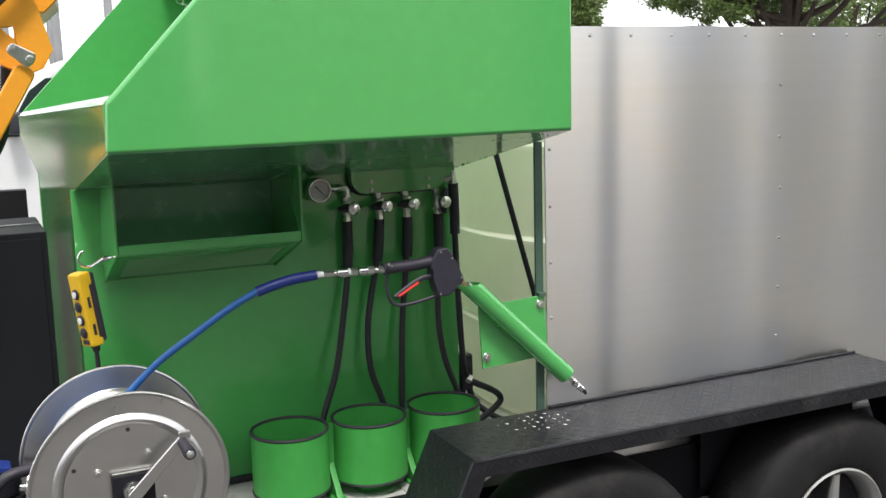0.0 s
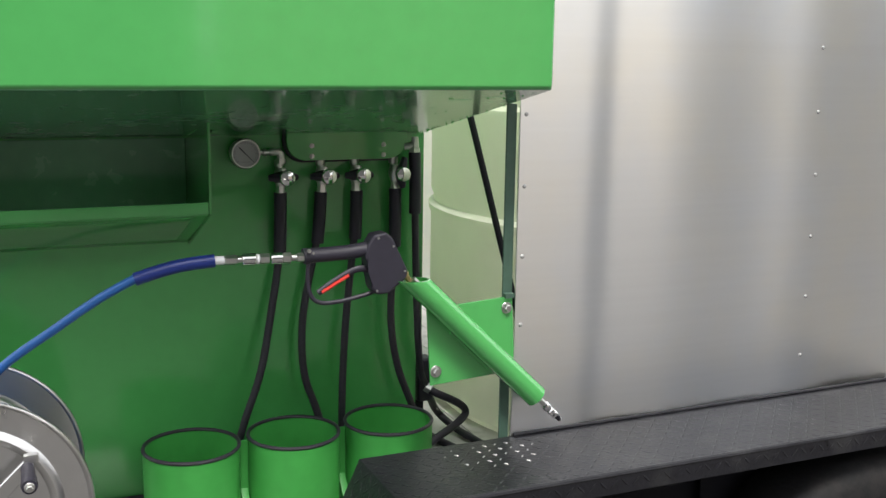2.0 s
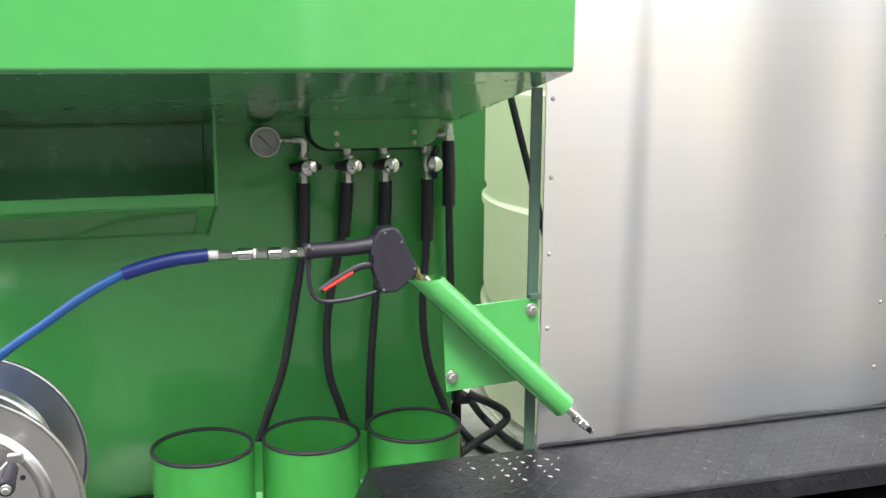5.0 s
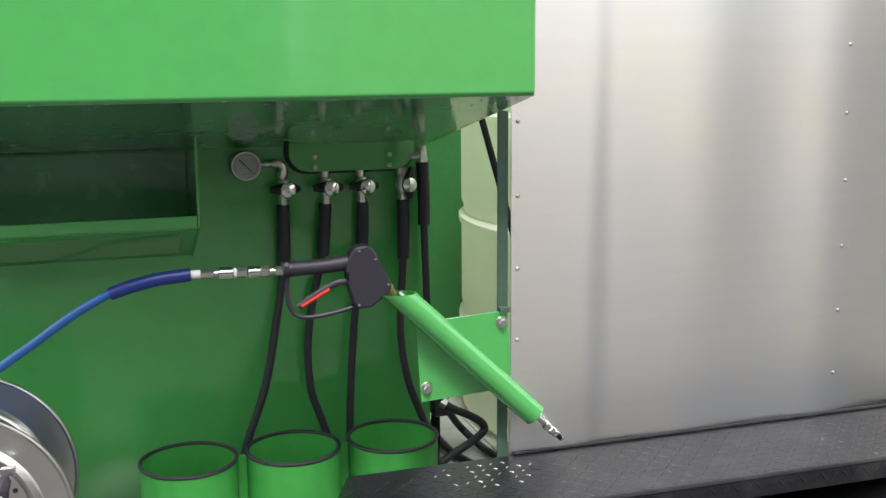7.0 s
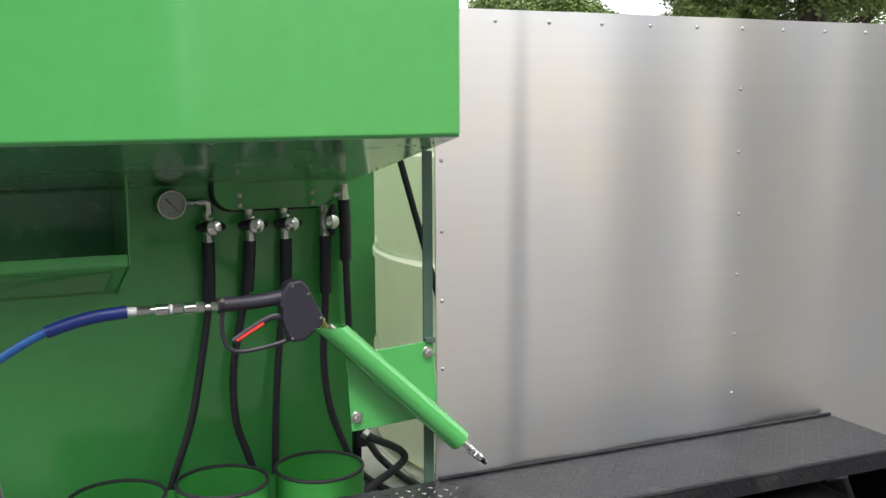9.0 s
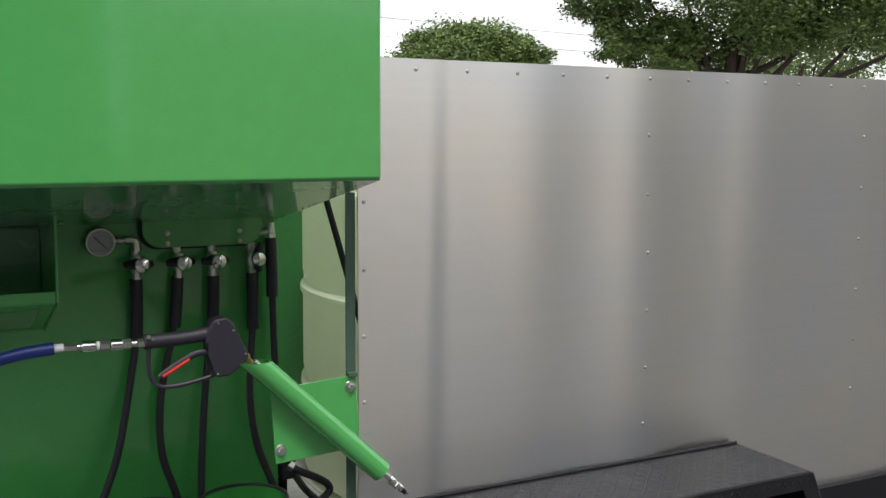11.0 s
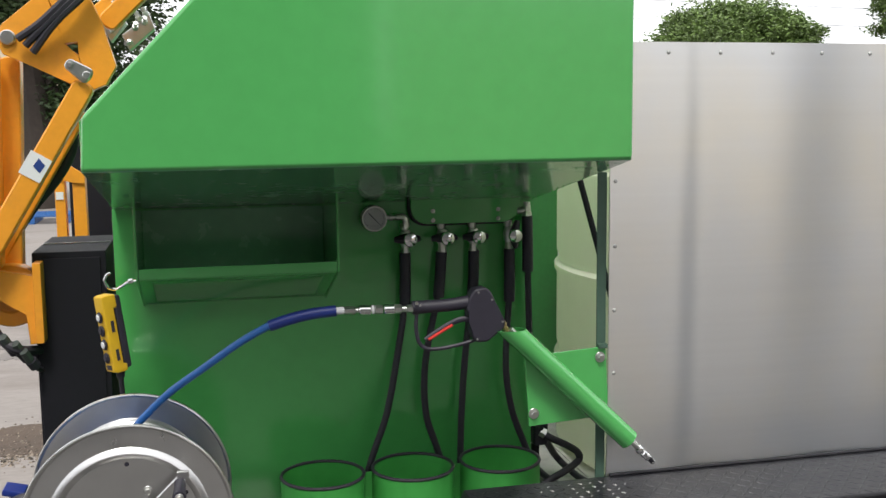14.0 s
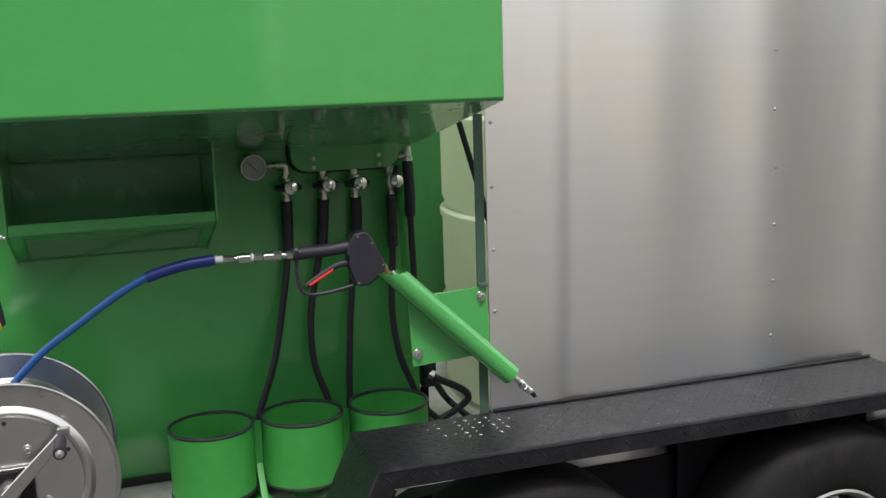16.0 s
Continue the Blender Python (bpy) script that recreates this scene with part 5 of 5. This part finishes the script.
# ---- yard and distance ----
# unseen slab added to dim bounce light and reflections near the trailer
dim_slab = part("asphalt_drive", prism(B(), [(-30, -6.5), (60, -6.5), (60, 2.4), (-30, 2.4)], "z", GROUND_Z - 0.01, GROUND_Z + 0.004), DIMGROUND, smooth=0)
tagged(dim_slab, "unseen dark ground slab added to cut bounce light", "road", kind="structure")
rnd = random.Random(11)
gv, gf = [], []
for k in range(7500):
    edge = rnd.random() < 0.55
    x, y = rnd.uniform(-4.5, -0.2), rnd.gauss(3.46, 0.07) if edge else rnd.gauss(3.75, 0.17)
    y += 0.12 * x
    s = rnd.uniform(0.003, 0.009) + 0.007 * rnd.random() ** 4
    i = len(gv)
    for dx, dy, dz in ((-1, -0.6, 0), (0.8, -0.9, 0), (1, 0.7, 0), (-0.7, 0.9, 0), (0.1, 0, 0.9)):
        gv.append((x + dx * s * rnd.uniform(0.6, 1.2), y + dy * s * rnd.uniform(0.6, 1.2), GROUND_Z + dz * s))
    gf += [(i, i + 1, i + 4), (i + 1, i + 2, i + 4), (i + 2, i + 3, i + 4), (i + 3, i, i + 4)]
me = bpy.data.meshes.new("gravel")
me.from_pydata(gv, [], gf)
me.materials.append(STONES)
tagged(new("gravel", me), "strip of loose brown gravel and debris on the concrete", "gravel", kind="stuff")
near_edge = [(-4.6 + 0.055 * k, 2.93 + 0.12 * 0.055 * k + 0.05 * math.sin(k * 0.31) + rnd.uniform(-0.03, 0.03)) for k in range(81)]
far_edge = [(-0.2 - 0.055 * k, 3.98 - 0.12 * 0.055 * k + 0.05 * math.sin(k * 0.23) + rnd.uniform(-0.03, 0.03)) for k in range(81)]
bed = part("gravel_bed", prism(B(), near_edge + far_edge, "z", GROUND_Z - 0.01, GROUND_Z + 0.004), GRAVEL, smooth=0)
tagged(bed, "thin bed of brown dirt under loose gravel", "dirt", kind="structure")
for sx0, sx1, sy, sw in ((-4.4, -0.95, 7.37, 0.17), (-3.8, -0.85, 6.33, 0.29), (-1.32, -0.75, 5.80, 0.21)):
    side_a, side_b = [], []
    for k in range(41):
        u = k / 40
        w = sw * (0.35 + 0.65 * math.sin(math.pi * u)) + rnd.uniform(-0.035, 0.035)
        mid = sy + 0.10 * math.sin(6 * u + sy)
        side_a.append((sx0 + (sx1 - sx0) * u, mid - w))
        side_b.append((sx0 + (sx1 - sx0) * u, mid + w * 0.8))
    stain = part("ground_stain", prism(B(), side_a + side_b[::-1], "z", GROUND_Z - 0.01, GROUND_Z + 0.003), STAINED, smooth=0)
    tagged(stain, "dark oily stain on the concrete yard", "stain", kind="structure")
joint = part("pavement_joint", prism(B(), [(-9, 9.94), (-9, 9.97), (0, 7.87), (0, 7.84)], "z", GROUND_Z, GROUND_Z + 0.004), GRAVEL, smooth=0)
tagged(joint, "dark joint between concrete slabs", "joint", kind="structure")


def leaf_cloud(name, blobs, count, size, mat, parent, seed, label=""):
    """A crown of many small leaves, thickest near the skin of its clumps."""
    r = np.random.RandomState(seed)
    vs, fs = [], []
    tot = sum(b[3] * b[4] for b in blobs)
    for bx, by, bz, rx, rz in blobs:
        m = int(count * rx * rz / tot)
        sub = []
        for k in range(max(5, int(m / 70))):
            d = r.normal(size=3)
            d /= np.linalg.norm(d)
            f = r.uniform(0.55, 1.0)
            sub.append((bx + d[0] * rx * f, by + d[1] * rx * f, bz + d[2] * rz * f))
        for k in range(m):
            c = sub[r.randint(len(sub))]
            p = np.array(c) + np.clip(r.normal(size=3), -2.1, 2.1) * rx * np.array((0.15, 0.15, 0.12))
            u = r.normal(size=3) * np.array((1, 1, 0.5))
            u /= np.linalg.norm(u)
            w = np.cross(u, r.normal(size=3))
            w /= np.linalg.norm(w)
            s = size * r.uniform(0.6, 1.3)
            i = len(vs)
            nrm = np.cross(u, w) * s * 0.15
            vs += [tuple(p - u * s), tuple(p - w * s * 0.45 + nrm), tuple(p + u * s), tuple(p + w * s * 0.45 + nrm)]
            fs += [(i, i + 1, i + 2), (i, i + 2, i + 3)]
    me = bpy.data.meshes.new(name)
    me.from_pydata(vs, [], fs)
    me.materials.append(mat)
    ob = new(name, me)
    ob.parent = parent
    ob.matrix_parent_inverse = Matrix.Translation(-Vector(parent.location))
    if label:
        ob["label"] = label
    return ob


def build_tree(x, y, height, blobs, count, size, mat, seed, label, trunk_r=0.22):
    t = thing("tree", (x, y, GROUND_Z), label, "tree")
    r = random.Random(seed)
    part("trunk", sweep(B(), spline([(x, y, GROUND_Z), (x + 0.1, y, height * 0.2), (x - 0.05, y + 0.1, height * 0.42), (x + 0.1, y, height * 0.62)], 5), trunk_r, 10, taper=lambda k: 1.15 - 0.65 * k), BARK, t)
    for k, b in enumerate(blobs):
        s = height * r.uniform(0.2, 0.42)
        part("limb", sweep(B(), spline([(x, y, s), (x + (b[0] - x) * 0.45, y + (b[1] - y) * 0.45, s + (b[2] - s) * 0.35), (b[0], b[1], b[2] + b[4] * 0.3)], 5), trunk_r * 0.34, 8, taper=lambda q: 1.1 - 0.85 * q), BARK, t)
    leaf_cloud("crown", blobs, count, size, mat, t, seed)
    return t


def ring_of_blobs(x, y, z, rx, rz, n, seed, br=0.45):
    r = random.Random(seed)
    out = [(x, y, z, rx * 0.75, rz * 0.75)]
    for k in range(n):
        a = 2 * math.pi * k / n + r.uniform(-0.3, 0.3)
        f = r.uniform(0.55, 0.75)
        out.append((x + rx * f * math.cos(a), y + rx * f * math.sin(a), z + rz * r.uniform(-0.45, 0.35), rx * br * r.uniform(0.8, 1.2), rz * br * r.uniform(0.9, 1.3)))
    return out


def spread_blobs(x, y, turn, rows):
    """Clumps given by their offset across the view line, height and radii, with some depth."""
    r = random.Random(int(x * 7))
    c, s = math.cos(radians(turn)), math.sin(radians(turn))
    out = []
    for o, z, rx, rz in rows:
        d = r.uniform(-0.8, 0.8)
        out.append((x + o * c + d * s, y - o * s + d * c, z, rx, rz))
    return out


build_tree(18.05, 30.0, 5.6, spread_blobs(18.05, 30.0, 29, [(0, 4.16, 2.3, 1.32), (-2, 3.99, 1, 0.7), (-2.6, 3.69, 0.6, 0.44), (-1.3, 4.59, 1, 0.7), (-0.3, 4.93, 0.95, 0.62), (0.8, 4.85, 0.95, 0.57), (1.6, 4.5, 1, 0.62), (2.1, 4.07, 0.9, 0.7), (2.6, 3.64, 0.5, 0.44), (0, 3.3, 1.7, 0.7)]), 60000, 0.078, LEAF, 3, "round green street tree beyond the trailer", 0.16)
build_tree(17.6, 16.3, 7.5, spread_blobs(17.6, 16.3, 43.6, [(0.4, 6.0, 2.7, 2.0), (-2.8, 5.6, 1.3, 1.0), (-3.3, 4.9, 0.8, 0.6), (-2.8, 3.85, 0.6, 0.5), (-2.1, 3.5, 0.65, 0.45), (-1.3, 3.4, 0.6, 0.4), (-2.4, 4.35, 0.9, 0.6), (-1.5, 3.95, 0.85, 0.6), (-0.4, 4.0, 1.1, 0.8), (0.8, 4.15, 1.0, 0.7), (2.2, 4.3, 1.2, 0.8), (3.4, 4.6, 1.2, 1.0), (3.0, 6.2, 1.5, 1.2), (-1.8, 6.8, 1.4, 1.1), (0.5, 7.6, 1.8, 1.0), (4.6, 3.9, 0.9, 0.7)]), 160000, 0.054, LEAF, 5, "large spreading green tree with dark limbs", 0.26)
build_tree(30.0, 26.0, 7.0, ring_of_blobs(30.0, 26.0, 4.6, 3.6, 2.4, 9, 8), 16000, 0.09, LEAF, 8, "yellow-green tree behind the spreading tree", 0.2)
build_tree(-2.95, 20.0, 7.5, [(-3.2, 20.0, 5.2, 2.3, 1.8), (-1.5, 20.0, 4.3, 1.25, 1.5), (-1.9, 20.2, 3.0, 0.8, 0.9), (-4.9, 20.0, 4.9, 1.4, 1.3), (-2.6, 20.3, 3.4, 0.9, 1.0), (-0.6, 20.4, 5.2, 1.1, 1.0), (-3.6, 21.0, 4.2, 1.2, 0.9), (-2.1, 20.2, 1.7, 0.9, 1.1), (-1.2, 20.2, 2.0, 0.8, 1.1)], 60000, 0.07, LEAFDARK, 9, "dark leafy tree in front of the beige building", 0.40)

hedge = thing("hedge", (-8.5, 33, GROUND_Z), "low dark green hedge in front of the building", "hedge")
leaf_cloud("hedge_leaves", [(-12 + 0.8 * k, 33, 0.65, 0.62, 0.65) for k in range(10)], 6000, 0.10, LEAFDARK, hedge, 21)

building = thing("warehouse", (-17, 46, GROUND_Z), "beige stucco warehouse with a white roller door", "building")
part("front_wall_left", box(B(), -30, -12.15, 42, 42.3, GROUND_Z, 7.0), STUCCO, building)
part("front_wall_right", box(B(), -8.9, -6.4, 42, 42.3, GROUND_Z, 7.0), STUCCO, building)
part("front_wall_top", box(B(), -12.15, -8.9, 42, 42.3, 3.6, 7.0), STUCCO, building)
part("end_wall", box(B(), -6.7, -6.4, 42.3, 54, GROUND_Z, 7.0), STUCCO, building)
part("roof", box(B(), -30.2, -6.2, 41.8, 54.2, 7.0, 7.25, 0.03), GREYMETAL, building)
door = part("roller_door", box(B(), -12.15, -8.9, 42.12, 42.2, GROUND_Z, 3.6), DOORWHITE, building, "white ribbed roller door")
for k in range(22):
    part("door_slat", box(B(), -12.13, -8.92, 42.07, 42.12, 0.10 + k * 0.158, 0.20 + k * 0.158, 0.02, 1), DOORWHITE, door)
part("wall_sign", box(B(), -8.80, -8.38, 41.95, 41.995, 2.25, 2.80), WHITEPLATE, building, "small white wall sign")
part("sign_bar", box(B(), -8.74, -8.46, 41.93, 41.948, 2.50, 2.58), LABELBLUE, building)
part("wall_panel", box(B(), -9.7, -9.1, 41.96, 41.995, 4.2, 4.9), WHITEPLATE, building)

machine = thing("compressor", (-4.05, 17.4, GROUND_Z), "dark wheeled site compressor with a white label", "machine")
part("canopy", prism(B(), [(-4.6, 0.30), (-3.66, 0.30), (-3.66, 0.86), (-3.78, 1.02), (-4.6, 1.02)], "y", 17.0, 17.9, 0.03), BLACKPAINT, machine)
part("label_bar", box(B(), -4.25, -3.75, 16.985, 16.998, 0.62, 0.76), WHITEPLATE, machine)
part("label_print", box(B(), -4.2, -3.95, 16.975, 16.984, 0.66, 0.72), BLACKPLASTIC, machine)
for x in (-4.4, -3.82):
    wh = part("wheel", lathe(B(), [(0.10, 0), (0.17, 0), (0.185, 0.02), (0.185, 0.10), (0.10, 0.10)], (x, 16.92, 0.235), (0, 1, 0), n=28, close=True), RUBBER, machine)
    part("wheel_disc", lathe(B(), [(0, -0.002), (0.06, -0.002), (0.1, 0.012)], (x, 16.93, 0.235), (0, 1, 0), n=20), RIM, wh)


def build_pallet(x, y):
    p = thing("pallet", (x, y, GROUND_Z), "blue painted wooden pallet on the concrete", "pallet", "blue pallets")
    for k in range(5):
        part("board", box(B(), x - 0.6, x + 0.6, y - 0.5 + k * 0.22, y - 0.38 + k * 0.22, GROUND_Z + 0.12, GROUND_Z + 0.14), BLUEPALLET, p)
    for k in range(3):
        part("bearer", box(B(), x - 0.6 + k * 0.55, x - 0.5 + k * 0.55, y - 0.5, y + 0.5, GROUND_Z, GROUND_Z + 0.119), BLUEPALLET, p)
    return p


machine.location.z -= 0.075
pallet = build_pallet(-4.0, 16.2)
copy_thing(pallet, Matrix.Translation((-2.55, 16.8, GROUND_Z)))

# ---- white pickup beyond the hopper ----
truck = thing("pickup_truck", (1.9, 6.9, GROUND_Z), "white cab-over pickup truck parked beyond the trailer", "truck")
cab = [(0.20, 1.23), (0.30, 1.27), (0.62, 1.86), (0.84, 2.03), (2.3, 2.03), (2.55, 1.3), (2.55, 0.55), (0.14, 0.55), (0.10, 0.95), (0.13, 1.15)]
part("cab_body", prism(B(), cab, "y", 6.0, 7.8, 0.06, 3), WHITEPAINT, truck)
part("load_bed", box(B(), 2.57, 4.6, 6.0, 7.8, 0.55, 1.3, 0.05), WHITEPAINT, truck)
part("side_window", prism(B(), [(0.43, 1.48), (0.62, 1.81), (0.74, 1.90), (1.30, 1.91), (1.30, 1.48)], "y", 5.985, 5.998, 0.004), GLASS, truck, "dark side window")
part("side_window", prism(B(), [(1.38, 1.48), (1.38, 1.91), (2.2, 1.91), (2.33, 1.48)], "y", 5.985, 5.998, 0.004), GLASS, truck, "dark side window")
part("windscreen", prism(B(), [(0.305, 1.285), (0.60, 1.84), (0.585, 1.85), (0.285, 1.285)], "y", 6.15, 7.65), GLASS, truck)
part("mirror", box(B(), 0.44, 0.56, 5.78, 5.94, 1.50, 1.66, 0.03), BLACKPLASTIC, truck)
part("bumper", box(B(), 0.04, 0.098, 6.02, 7.78, 0.5, 0.8, 0.02), BLACKPAINT, truck)
for x in (0.8, 3.7):
    tw = part("tyre", lathe(B(), [(0.2, 0), (0.36, -0.01), (0.385, 0.02), (0.385, 0.22), (0.2, 0.22)], (x, 5.97, 0.435), (0, 1, 0), n=36, close=True), RUBBER, truck)
    part("rim", lathe(B(), [(0, 0.03), (0.06, 0.0), (0.2, 0.015)], (x, 5.97, 0.435), (0, 1, 0), n=24), RIM, tw)
truck.location.x -= 0.37
truck.location.z -= 0.075

# ---- poles and wires ----
pole = thing("utility_pole", (3.2, 36, GROUND_Z), "grey street pole seen against the bright sky", "pole", "street poles")
part("shaft", rod(B(), (3.2, 36, GROUND_Z), (3.2, 36, 11), 0.16, 0.11, n=14), GREYMETAL, pole)
part("cross_arm", box(B(), 2.5, 3.9, 35.95, 36.05, 9.6, 9.75), GREYMETAL, pole)
for px, py in ((4.55, 33.0), (3.35, 40.0)):
    copy_thing(pole, Matrix.Translation((px, py, GROUND_Z)))
line_pole = thing("line_pole", (2.0, 45, GROUND_Z), "grey power pole carrying three thin overhead wires", "pole")
part("shaft", rod(B(), (2.0, 45, GROUND_Z), (2.0, 45, 9), 0.16, 0.12, n=12), GREYMETAL, line_pole)
part("far_shaft", rod(B(), (92, 45, GROUND_Z), (92, 45, 9), 0.16, 0.12, n=12), GREYMETAL, line_pole)
for z in (5.15, 6.4, 7.3):
    part("wire", sweep(B(), spline([(2.0, 45, z + 0.5), (25, 45, z), (50, 45, z - 0.3), (92, 45, z + 0.3)], 5), 0.011, 5), BLACKPAINT, line_pole)

# ---- plain walls added unseen behind the camera to close the yard and shape light ----
bw = thing("yard_wall", (0, -10, GROUND_Z), "unseen beige and grey walls added to shape reflections and light", "wall", kind="structure")
# heights and greys set how dark each stretch reflects in the sheet
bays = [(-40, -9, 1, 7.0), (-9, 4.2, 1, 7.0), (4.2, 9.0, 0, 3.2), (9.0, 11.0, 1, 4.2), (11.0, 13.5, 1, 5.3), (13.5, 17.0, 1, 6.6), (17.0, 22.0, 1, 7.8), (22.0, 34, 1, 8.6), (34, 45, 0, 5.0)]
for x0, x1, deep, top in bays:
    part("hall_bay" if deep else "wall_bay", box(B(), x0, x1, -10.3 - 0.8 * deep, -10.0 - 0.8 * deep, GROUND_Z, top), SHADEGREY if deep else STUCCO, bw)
